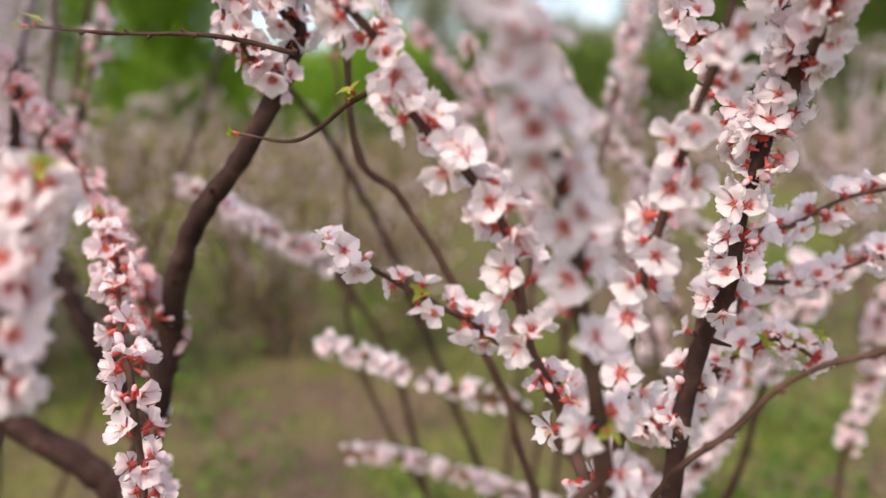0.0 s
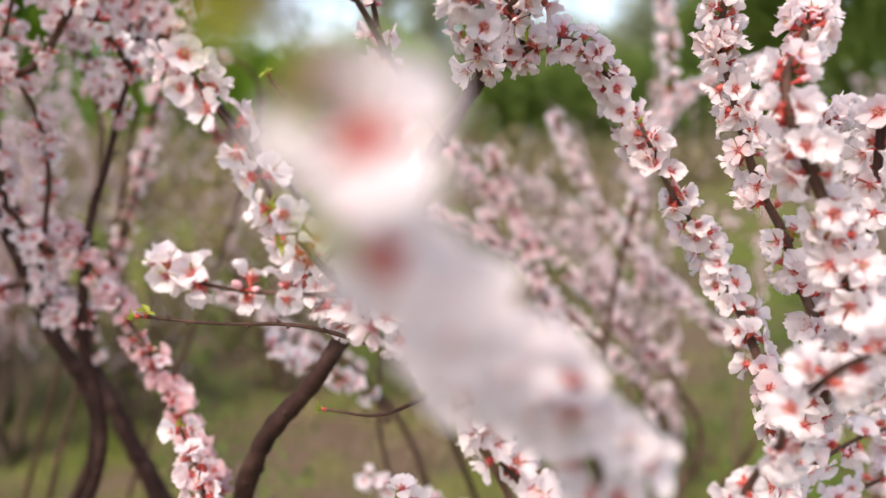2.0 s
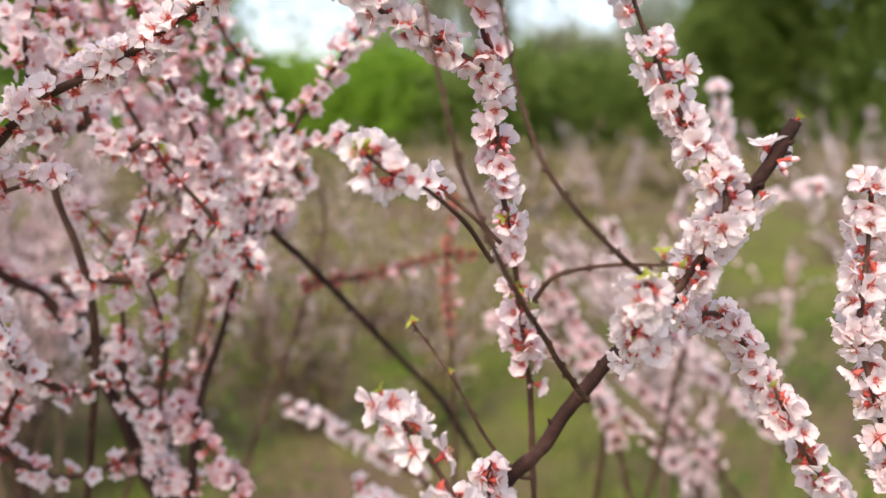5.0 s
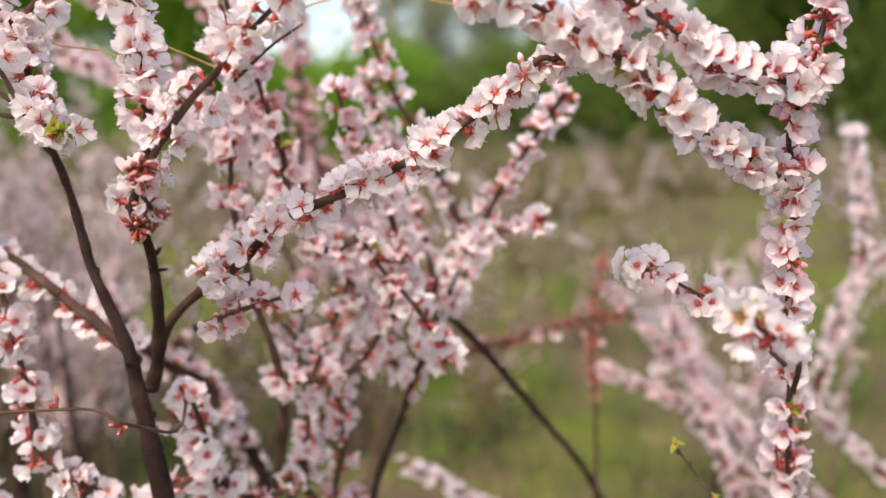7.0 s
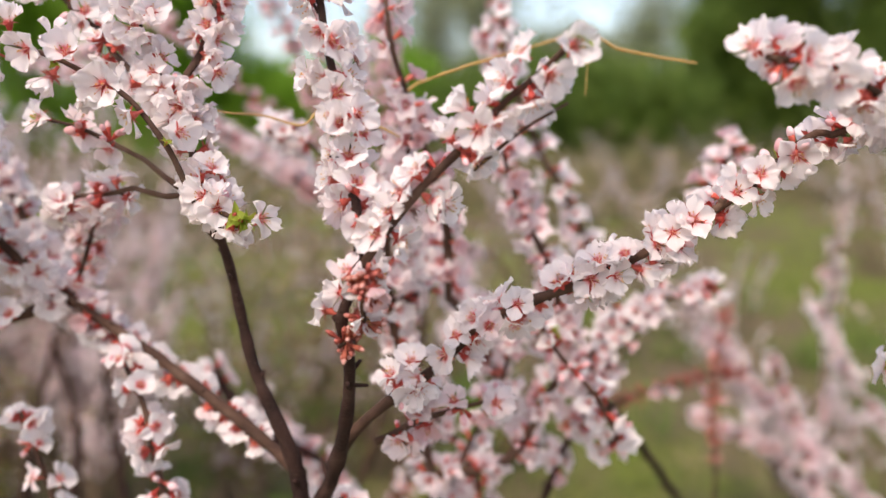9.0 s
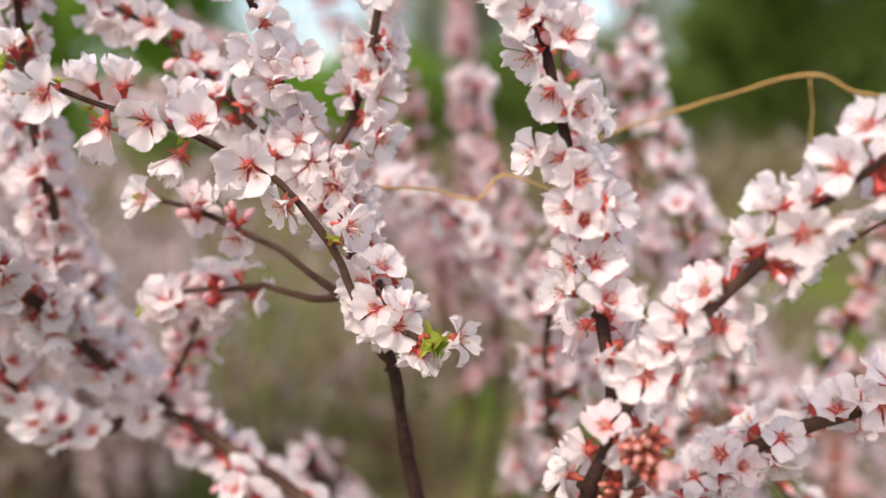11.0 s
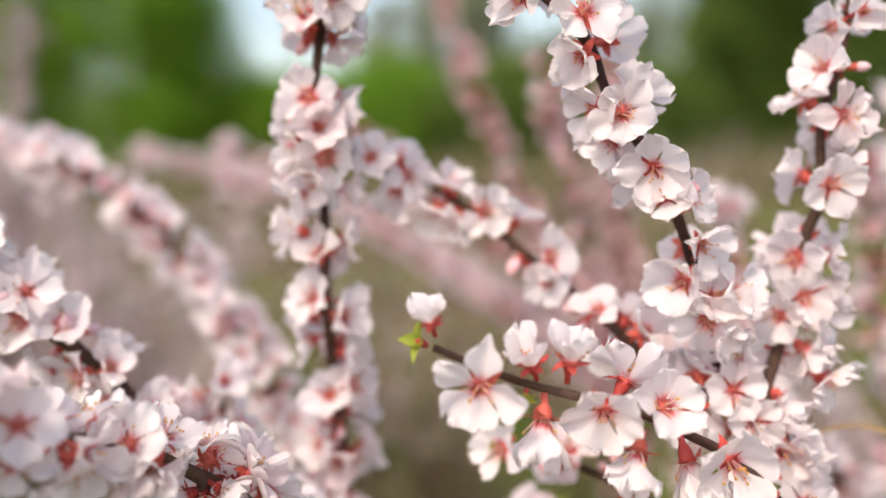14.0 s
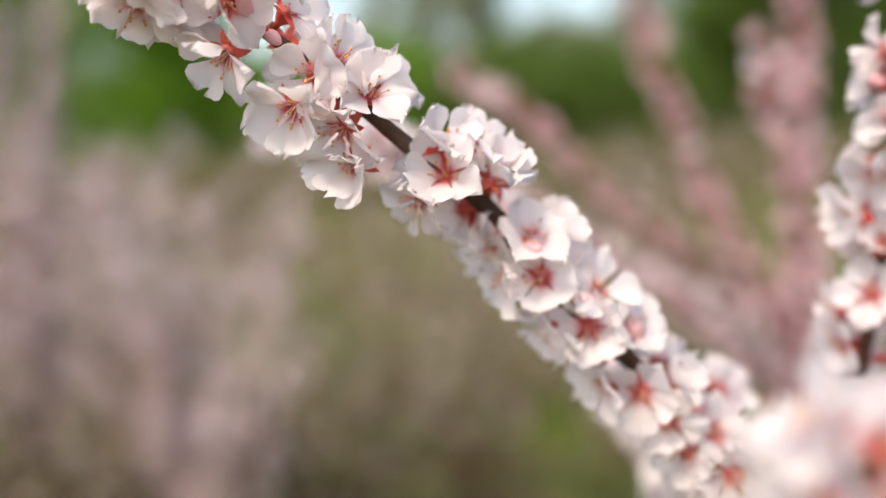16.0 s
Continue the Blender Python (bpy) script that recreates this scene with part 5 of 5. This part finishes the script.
spot(-0.2413, 0.4667, 1.4853, 8, 14)
spot(-0.2931, 0.4525, 1.5109, -30, -50)
spot(-0.2555, 0.4616, 1.4934, -31, -32)
spot(-0.1439, 0.5073, 1.4250, -31, -16)
spot(-0.1754, 0.4894, 1.4386, -14, 29)
spot(-0.3293, 0.4478, 1.5201, 1, -44)
spot(-0.1824, 0.4853, 1.4415, -23, -1)
spot(-0.3423, 0.4472, 1.5265, -60, 33)
spot(-0.3105, 0.4500, 1.5209, -42, 51)
spot(-0.2801, 0.4540, 1.5062, -22, -8)
spot(-0.3194, 0.4486, 1.5232, -18, -50)
spot(-0.1685, 0.4937, 1.4361, -7, -4)
spot(-0.1964, 0.4789, 1.4494, -4, 35)
branch(shrub_a, 0, 0.0026, 0.0014, (0, 1, 1.1, 0.08, 0.05, 0),
       (-0.119, 0.520, 1.413), (-0.158, 0.500, 1.432), (-0.193, 0.480, 1.447), (-0.234, 0.469, 1.481), (-0.276, 0.455, 1.504), (-0.310, 0.450, 1.521), (-0.341, 0.445, 1.526))
spot(-0.1714, 0.4843, 1.4805, -58, -38)
spot(-0.1257, 0.5000, 1.4728, 40, -13)
branch(shrub_a, 0, 0.0024, 0.0014, (0, 1, 1.1, 0.08, 0.05, 0),
       (-0.126, 0.500, 1.473), (-0.151, 0.490, 1.482), (-0.182, 0.480, 1.488), (-0.213, 0.470, 1.503), (-0.237, 0.465, 1.517), (-0.263, 0.460, 1.531))
spot(-0.1800, 0.3966, 1.3467, -0, 38)
spot(-0.1958, 0.3908, 1.3575, -55, 12)
spot(-0.1708, 0.4028, 1.3421, -11, 16)
sprig(-0.1973, 0.3890, 1.3583, -62, 39)
sprig(-0.1957, 0.3890, 1.3593, 29, 63)
branch(shrub_a, 0, 0.0020, 0.0011, (0.86, 1, 1.0, 0.08, 0.15, 0),
       (-0.118, 0.500, 1.280), (-0.140, 0.450, 1.314), (-0.164, 0.410, 1.338), (-0.183, 0.395, 1.348), (-0.199, 0.390, 1.360))
branch(shrub_a, 0, 0.0020, 0.0011, (0.42, 1, 0.7, 0.15, 0.1, 0),
       (-0.109, 0.530, 1.288), (-0.151, 0.533, 1.325), (-0.192, 0.533, 1.349), (-0.218, 0.533, 1.360))
branch(shrub_a, 0, 0.0024, 0.0011, (0, 1, 0.04, 1, 0, 1),
       (-0.044, 0.515, 1.171), (-0.079, 0.440, 1.227), (-0.119, 0.360, 1.295), (-0.144, 0.335, 1.351), (-0.154, 0.330, 1.388), (-0.161, 0.335, 1.416), (-0.164, 0.340, 1.433))
sprig(0.0031, 0.4681, 1.2465, 45, -29)
sprig(-0.0272, 0.4151, 1.2815, 35, 46)
branch(shrub_a, 0, 0.0020, 0.0008, (0, 1, 0.05, 1, 0, 1),
       (0.001, 0.470, 1.249), (-0.025, 0.420, 1.279), (-0.062, 0.380, 1.310), (-0.096, 0.365, 1.346), (-0.112, 0.365, 1.380), (-0.121, 0.365, 1.415), (-0.127, 0.370, 1.448), (-0.131, 0.370, 1.479))
sprig(-0.0281, 0.3905, 1.3011, -66, 70)
branch(shrub_a, 0, 0.0017, 0.0010, (0, 1, 0.05, 1, 0.1, 1),
       (-0.096, 0.425, 1.269), (-0.087, 0.400, 1.289), (-0.056, 0.400, 1.295), (-0.022, 0.390, 1.298))
spot(-0.0384, 0.4596, 1.4634, 4, 1)
spot(-0.0262, 0.4540, 1.4265, -11, -10)
spot(-0.0118, 0.4500, 1.3968, -26, -19)
spot(-0.0094, 0.4478, 1.4083, 39, 6)
sprig(0.0089, 0.4387, 1.3505, -70, -19)
branch(shrub_a, 0, 0.0026, 0.0014, (0, 1, 1.1, 0.12, 0.1, 0),
       (-0.004, 0.460, 1.256), (0.012, 0.440, 1.298), (0.020, 0.430, 1.331), (0.005, 0.445, 1.363), (-0.012, 0.450, 1.397), (-0.029, 0.455, 1.434), (-0.040, 0.460, 1.467), (-0.048, 0.460, 1.493))
spot(-0.0369, 0.4000, 1.2682, -0, -4)
spot(-0.0244, 0.4219, 1.2394, 12, 1)
sprig(-0.0325, 0.3969, 1.2639, 23, 7)
branch(shrub_a, 0, 0.0024, 0.0014, (0.3, 1, 1.2, 0.08, 0.12, 0),
       (-0.020, 0.505, 1.214), (-0.026, 0.450, 1.231), (-0.037, 0.400, 1.268), (-0.038, 0.390, 1.288))
sprig(-0.1758, 0.5495, 1.2210, -30, 60, 0.9)
sprig(-0.1475, 0.5490, 1.1805, 40, 50, 0.7)
branch(shrub_a, 2, 0.0019, 0.0009, (0.2, 1, 0.06, 0.9, 0, 0),
       (-0.107, 0.560, 1.109), (-0.124, 0.550, 1.138), (-0.147, 0.550, 1.180), (-0.176, 0.550, 1.221))
branch(shrub_d, 1, 0.0060, 0.0022, (0.5, 1, 0.85, 0.15, 0.04, 1),
       (-0.432, 0.760, 0.977), (-0.417, 0.760, 1.081), (-0.394, 0.760, 1.144), (-0.357, 0.750, 1.250), (-0.314, 0.730, 1.351), (-0.265, 0.750, 1.432), (-0.226, 0.760, 1.487))
branch(shrub_d, 0, 0.0030, 0.0015, (0, 1, 0.8, 0.1, 0.04, 0),
       (-0.360, 0.780, 1.280), (-0.403, 0.760, 1.325), (-0.438, 0.740, 1.344), (-0.476, 0.740, 1.361))
branch(shrub_d, 0, 0.0030, 0.0015, (0, 1, 0.8, 0.9, 0, 2),
       (-0.331, 0.930, 1.172), (-0.235, 1.000, 1.177), (-0.151, 1.000, 1.201), (-0.086, 1.020, 1.200))
sprig(-0.4033, 0.6353, 1.3541, 64, 38)
branch(shrub_d, 2, 0.0030, 0.0014, (0.1, 1, 0.84, 0.1, 0.05, 0),
       (-0.345, 0.660, 1.266), (-0.369, 0.640, 1.305), (-0.396, 0.637, 1.337), (-0.413, 0.637, 1.364))
branch(shrub_d, 2, 0.0030, 0.0014, (0.1, 1, 0.8, 0.1, 0.05, 0),
       (-0.360, 0.750, 1.255), (-0.347, 0.740, 1.312), (-0.303, 0.735, 1.349), (-0.249, 0.733, 1.367))
branch(shrub_d, 2, 0.0038, 0.0016, (0.1, 1, 0.84, 0.1, 0.05, 0),
       (-0.313, 0.820, 1.315), (-0.356, 0.810, 1.419), (-0.391, 0.800, 1.479), (-0.415, 0.800, 1.537), (-0.428, 0.800, 1.598), (-0.433, 0.800, 1.638))
branch(shrub_d, 2, 0.0034, 0.0014, (0.1, 1, 0.84, 0.15, 0.05, 1),
       (-0.475, 0.660, 1.373), (-0.478, 0.650, 1.436), (-0.497, 0.640, 1.499), (-0.511, 0.630, 1.546), (-0.518, 0.630, 1.592))
branch(shrub_d, 2, 0.0034, 0.0014, (0, 1, 0.84, 0.15, 0.05, 1),
       (-0.481, 0.720, 1.103), (-0.469, 0.700, 1.210), (-0.449, 0.690, 1.265), (-0.430, 0.680, 1.312), (-0.430, 0.680, 1.341))
branch(shrub_d, 2, 0.0034, 0.0014, (0, 1, 0.84, 0.15, 0.05, 0),
       (-0.536, 0.620, 1.161), (-0.540, 0.600, 1.222), (-0.547, 0.580, 1.257))
branch(shrub_d, 2, 0.0030, 0.0014, (0, 1, 0.8, 0.15, 0.05, 0),
       (-0.659, 0.580, 1.198), (-0.662, 0.580, 1.241), (-0.667, 0.580, 1.287), (-0.674, 0.580, 1.324), (-0.697, 0.600, 1.355))
branch(shrub_d, 2, 0.0030, 0.0014, (0, 1, 0.8, 0.15, 0.05, 0),
       (-0.746, 0.610, 1.167), (-0.746, 0.600, 1.232), (-0.753, 0.600, 1.271), (-0.765, 0.600, 1.309))
branch(shrub_d, 2, 0.0012, 0.0009, (0, 1, 0.1, 1, 0.05, 0),
       (-0.558, 0.500, 1.260), (-0.574, 0.500, 1.269), (-0.615, 0.500, 1.268), (-0.669, 0.500, 1.265))
branch(shrub_g, 1, 0.0050, 0.0020, (0, 1, 0.85, 0.05, 0.02, 1),
       (0.387, 1.350, 0.734), (0.226, 1.320, 0.891), (0.100, 1.300, 1.013), (-0.001, 1.300, 1.114), (-0.052, 1.300, 1.172))
branch(shrub_g, 1, 0.0050, 0.0020, (0, 1, 0.85, 0.05, 0.02, 1),
       (0.168, 1.250, 0.813), (0.134, 1.250, 0.894), (0.088, 1.250, 1.023), (0.035, 1.250, 1.147))
branch(shrub_g, 1, 0.0050, 0.0020, (0, 1, 0.85, 0.05, 0.02, 1),
       (0.064, 1.300, 0.973), (-0.003, 1.280, 1.011), (-0.071, 1.280, 1.041))
branch(shrub_g, 1, 0.0050, 0.0020, (0, 1, 0.7, 0.05, 0.02, 0),
       (-0.190, 1.200, 0.781), (-0.286, 1.180, 0.842), (-0.351, 1.170, 0.892), (-0.416, 1.170, 0.917))
branch(shrub_g, 1, 0.0046, 0.0018, (0, 1, 1.1, 0.05, 0.04, 0),
       (0.415, 0.920, 0.690), (0.440, 0.905, 0.765), (0.488, 0.900, 0.830), (0.545, 0.900, 0.862))
branch(shrub_g, 1, 0.0046, 0.0018, (0, 1, 1.1, 0.05, 0.04, 0),
       (0.290, 0.860, 0.560), (0.345, 0.870, 0.650), (0.390, 0.890, 0.730), (0.425, 0.900, 0.800), (0.440, 0.900, 0.850))
branch(shrub_g, 1, 0.0040, 0.0016, (0, 1, 1.1, 0.05, 0.04, 0),
       (0.300, 0.880, 0.520), (0.240, 0.850, 0.585), (0.190, 0.830, 0.640), (0.150, 0.820, 0.705))
branch(shrub_g, 1, 0.0040, 0.0016, (0, 1, 1.0, 0.05, 0.04, 1),
       (0.570, 1.000, 0.560), (0.585, 0.980, 0.660), (0.575, 0.960, 0.760), (0.590, 0.950, 0.800))
branch(shrub_g, 1, 0.0050, 0.0020, (0, 1, 0.84, 0.05, 0.02, 0),
       (0.500, 1.350, 0.796), (0.360, 1.350, 0.920), (0.248, 1.350, 1.038), (0.190, 1.350, 1.130), (0.157, 1.350, 1.210))
branch(shrub_g, 1, 0.0044, 0.0018, (0, 1, 0.84, 0.05, 0.02, 0),
       (0.304, 1.300, 0.745), (0.190, 1.300, 0.850), (0.085, 1.300, 0.961), (0.030, 1.300, 1.040))
branch(shrub_g, 1, 0.0046, 0.0018, (0.1, 1, 0.84, 0.05, 0.02, 0),
       (0.255, 1.220, 0.960), (0.285, 1.205, 1.110), (0.320, 1.200, 1.237), (0.310, 1.200, 1.340), (0.286, 1.200, 1.453))
branch(shrub_g, 2, 0.0034, 0.0016, (0, 1, 0.84, 0.05, 0.02, 0),
       (0.290, 1.200, 1.170), (0.340, 1.195, 1.240), (0.400, 1.190, 1.275), (0.470, 1.190, 1.290))
branch(shrub_d, 1, 0.0090, 0.0050, (0.4, 1, 0.5, 0.2, 0.02, 1),
       (-0.526, 0.850, 0.969), (-0.561, 0.830, 1.092), (-0.601, 0.800, 1.182), (-0.645, 0.780, 1.219), (-0.694, 0.780, 1.281))
branch(shrub_d, 2, 0.0034, 0.0014, (0, 1, 0.75, 0.2, 0.05, 1),
       (-0.474, 0.760, 1.017), (-0.446, 0.740, 1.140), (-0.458, 0.730, 1.215), (-0.497, 0.720, 1.269), (-0.528, 0.720, 1.302))
branch(shrub_d, 2, 0.0034, 0.0014, (0, 1, 0.75, 0.2, 0.05, 1),
       (-0.604, 0.680, 1.060), (-0.559, 0.660, 1.126), (-0.561, 0.650, 1.185), (-0.584, 0.650, 1.211))
branch(shrub_d, 2, 0.0034, 0.0014, (0, 1, 0.75, 0.2, 0.05, 1),
       (-0.425, 0.800, 1.258), (-0.470, 0.780, 1.364), (-0.523, 0.780, 1.461), (-0.548, 0.780, 1.528), (-0.556, 0.780, 1.571))
branch(shrub_d, 2, 0.0034, 0.0014, (0, 1, 0.75, 0.2, 0.05, 1),
       (-0.356, 0.850, 1.294), (-0.378, 0.840, 1.378), (-0.414, 0.840, 1.458), (-0.424, 0.840, 1.524), (-0.434, 0.840, 1.594))
branch(shrub_e, 1, 0.0036, 0.0014, (0, 1, 1, 0.15, 0.05, 1),
       (-0.514, 0.660, 1.339), (-0.518, 0.650, 1.387), (-0.519, 0.648, 1.416), (-0.515, 0.640, 1.454), (-0.502, 0.640, 1.483), (-0.497, 0.640, 1.508))
branch(shrub_e, 2, 0.0036, 0.0014, (0, 1, 1, 0.1, 0.05, 0),
       (-0.492, 0.720, 1.405), (-0.525, 0.710, 1.423), (-0.558, 0.710, 1.462), (-0.587, 0.710, 1.489), (-0.616, 0.710, 1.496))
branch(shrub_e, 2, 0.0036, 0.0014, (0, 1, 1, 0.15, 0.05, 1),
       (-0.379, 0.700, 1.312), (-0.396, 0.690, 1.389), (-0.424, 0.680, 1.447), (-0.436, 0.680, 1.486))
branch(shrub_e, 1, 0.0036, 0.0014, (0, 1, 0.84, 0.2, 0, 2),
       (-0.574, 1.050, 1.324), (-0.590, 1.000, 1.469), (-0.606, 1.000, 1.551), (-0.627, 1.000, 1.629), (-0.636, 1.000, 1.695))
branch(shrub_e, 2, 0.0036, 0.0014, (0, 1, 0.84, 0.2, 0, 2),
       (-0.511, 1.120, 1.305), (-0.532, 1.100, 1.460), (-0.547, 1.100, 1.565), (-0.555, 1.100, 1.678), (-0.561, 1.100, 1.739))
spot(-0.9648, 0.5420, 1.6428, 33, -16)
spot(-0.9717, 0.5400, 1.6465, -3, -21)
spot(-0.9423, 0.5471, 1.6249, -9, -6)
spot(-0.9328, 0.5488, 1.6165, 19, 25)
spot(-0.9109, 0.5539, 1.5971, -18, 19)
spot(-0.9156, 0.5528, 1.5975, -47, -37)
spot(-0.9033, 0.5555, 1.5933, 38, 44)
spot(-0.8858, 0.5607, 1.5692, -19, 13)
spot(-0.8898, 0.5599, 1.5713, -67, -9)
spot(-0.8908, 0.5593, 1.5759, 2, 42)
spot(-0.8724, 0.5636, 1.5538, -18, 16)
spot(-0.8752, 0.5624, 1.5616, 35, 35)
spot(-0.8653, 0.5646, 1.5497, 37, 36)
spot(-0.8474, 0.5681, 1.5254, -27, -2)
spot(-0.8529, 0.5670, 1.5323, 44, 42)
spot(-0.8348, 0.5703, 1.5077, -63, -24)
spot(-0.9423, 0.5471, 1.6249, 50, 26)
spot(-0.9598, 0.5438, 1.6339, -35, -34)
spot(-0.9468, 0.5463, 1.6201, -21, -30)
spot(-0.9333, 0.5487, 1.6160, -38, -33)
spot(-0.9315, 0.5491, 1.6050, -33, -18)
spot(-0.9172, 0.5523, 1.6027, 52, 39)
spot(-0.8800, 0.5624, 1.5579, -53, -32)
spot(-0.8636, 0.5653, 1.5399, -55, -19)
spot(-0.8557, 0.5665, 1.5355, -30, -3)
spot(-0.9815, 0.5375, 1.6457, 5, -57)
spot(-0.9081, 0.5555, 1.5999, 65, 49)
spot(-0.8391, 0.5696, 1.5150, 33, 41)
branch(shrub_b, 0, 0.0034, 0.0016, (0, 1, 1.0, 0.06, 0.03, 0),
       (-0.784, 0.606, 1.448), (-0.795, 0.590, 1.463), (-0.816, 0.572, 1.486), (-0.836, 0.570, 1.512), (-0.858, 0.566, 1.539), (-0.880, 0.562, 1.562), (-0.899, 0.557, 1.586), (-0.927, 0.550, 1.611), (-0.954, 0.545, 1.635), (-0.971, 0.540, 1.647), (-0.987, 0.535, 1.659))
spot(-0.8612, 0.4533, 1.5636, -94, 54)
spot(-0.8522, 0.4611, 1.5593, -27, 44)
spot(-0.8497, 0.4640, 1.5577, 32, 24)
spot(-0.8436, 0.4730, 1.5518, 43, 48)
spot(-0.8369, 0.4826, 1.5454, 46, 29)
spot(-0.8436, 0.4730, 1.5518, 17, -27)
spot(-0.8184, 0.5055, 1.5307, 12, 33)
spot(-0.8143, 0.5091, 1.5277, 87, 55)
spot(-0.8605, 0.4528, 1.5631, -57, -5)
branch(shrub_b, 0, 0.0034, 0.0016, (0.1, 1, 1.25, 0, 0.04, 0),
       (-0.777, 0.608, 1.432), (-0.775, 0.570, 1.456), (-0.805, 0.520, 1.515), (-0.821, 0.503, 1.533), (-0.839, 0.480, 1.547), (-0.850, 0.464, 1.558), (-0.863, 0.450, 1.564))
branch(shrub_b, 2, 0.0034, 0.0016, (0, 1, 1.4, 0.08, 0.04, 0),
       (-0.799, 0.690, 1.426), (-0.818, 0.690, 1.470), (-0.838, 0.700, 1.504), (-0.864, 0.710, 1.542), (-0.909, 0.730, 1.583), (-0.961, 0.750, 1.609), (-1.005, 0.750, 1.620))
spot(-0.8226, 0.6000, 1.5004, -32, 29)
branch(shrub_b, 2, 0.0034, 0.0016, (0, 1, 0.9, 0.1, 0.04, 0),
       (-0.807, 0.600, 1.396), (-0.812, 0.600, 1.439), (-0.819, 0.600, 1.470), (-0.823, 0.600, 1.500), (-0.825, 0.600, 1.520))
branch(shrub_f, 1, 0.0034, 0.0016, (0, 1, 0.8, 0.2, 0, 2),
       (-0.568, 1.100, 1.406), (-0.630, 1.100, 1.514), (-0.677, 1.100, 1.627), (-0.711, 1.100, 1.713), (-0.728, 1.100, 1.765))
branch(shrub_f, 2, 0.0034, 0.0016, (0, 1, 0.8, 0.2, 0, 2),
       (-0.508, 1.200, 1.378), (-0.623, 1.180, 1.453), (-0.736, 1.160, 1.541), (-0.803, 1.150, 1.609), (-0.890, 1.150, 1.670))
branch(shrub_f, 1, 0.0034, 0.0016, (0, 1, 1.0, 0.15, 0, 1),
       (-0.477, 1.300, 1.338), (-0.614, 1.300, 1.398), (-0.763, 1.300, 1.472), (-0.908, 1.300, 1.544), (-1.124, 1.300, 1.610))
branch(shrub_f, 2, 0.0034, 0.0016, (0, 1, 0.8, 0.2, 0, 2),
       (-0.544, 1.100, 1.421), (-0.548, 1.100, 1.542), (-0.552, 1.100, 1.664), (-0.559, 1.100, 1.736), (-0.562, 1.100, 1.791))

branch(shrub_f, 2, 0.0034, 0.0016, (0, 1, 1.0, 0.15, 0, 1),
       (-0.520, 1.240, 1.320), (-0.640, 1.230, 1.400), (-0.770, 1.220, 1.480), (-0.880, 1.210, 1.560), (-0.990, 1.210, 1.615))
branch(shrub_f, 2, 0.0034, 0.0016, (0, 1, 1.0, 0.15, 0, 1),
       (-0.560, 1.150, 1.330), (-0.660, 1.130, 1.420), (-0.760, 1.120, 1.490), (-0.850, 1.120, 1.545), (-0.960, 1.110, 1.575))
branch(shrub_d, 1, 0.0130, 0.0050, (0, 1, 0, 0, 0, 0),
       (-1.312, 1.500, 0.737), (-1.251, 1.500, 1.002), (-1.187, 1.500, 1.185))
branch(shrub_d, 1, 0.0130, 0.0050, (0, 1, 0, 0, 0, 0),
       (-1.137, 1.350, 0.814), (-1.112, 1.350, 0.988), (-1.142, 1.350, 1.154))
branch(shrub_d, 1, 0.0130, 0.0050, (0, 1, 0, 0, 0, 0),
       (-1.146, 1.600, 0.685), (-1.164, 1.600, 0.919), (-1.175, 1.600, 1.117))


# ---------------------------------------------------------------- dry tendrils caught between the branches
def tendril(radius, *ctrl):
    s = Shape()
    pts = spline(ctrl, 0.004)
    s.tube([p + noise.noise_vector(p * 90) * 0.0007 for p in pts], [radius * (0.8 + 0.3 * noise.noise(p * 120)) for p in pts], 6, 0)
    v, f, m, uv = s.arrays()
    return tagged(new("tendril", mesh_of("tendril", v, f, m, uv, [THREAD])), "dry orange-brown tendril caught between blossoming branches", "tendril", "dry tendrils")


tendril(0.0008, (-0.619, 0.550, 1.511), (-0.606, 0.560, 1.507), (-0.584, 0.570, 1.504), (-0.563, 0.575, 1.499), (-0.551, 0.580, 1.510), (-0.527, 0.585, 1.502), (-0.506, 0.590, 1.492))
tendril(0.0010, (-0.502, 0.620, 1.522), (-0.489, 0.620, 1.529), (-0.440, 0.620, 1.544), (-0.388, 0.620, 1.557), (-0.360, 0.620, 1.547), (-0.312, 0.620, 1.539))
tendril(0.0004, (-0.387, 0.620, 1.556), (-0.384, 0.620, 1.537), (-0.385, 0.620, 1.518))
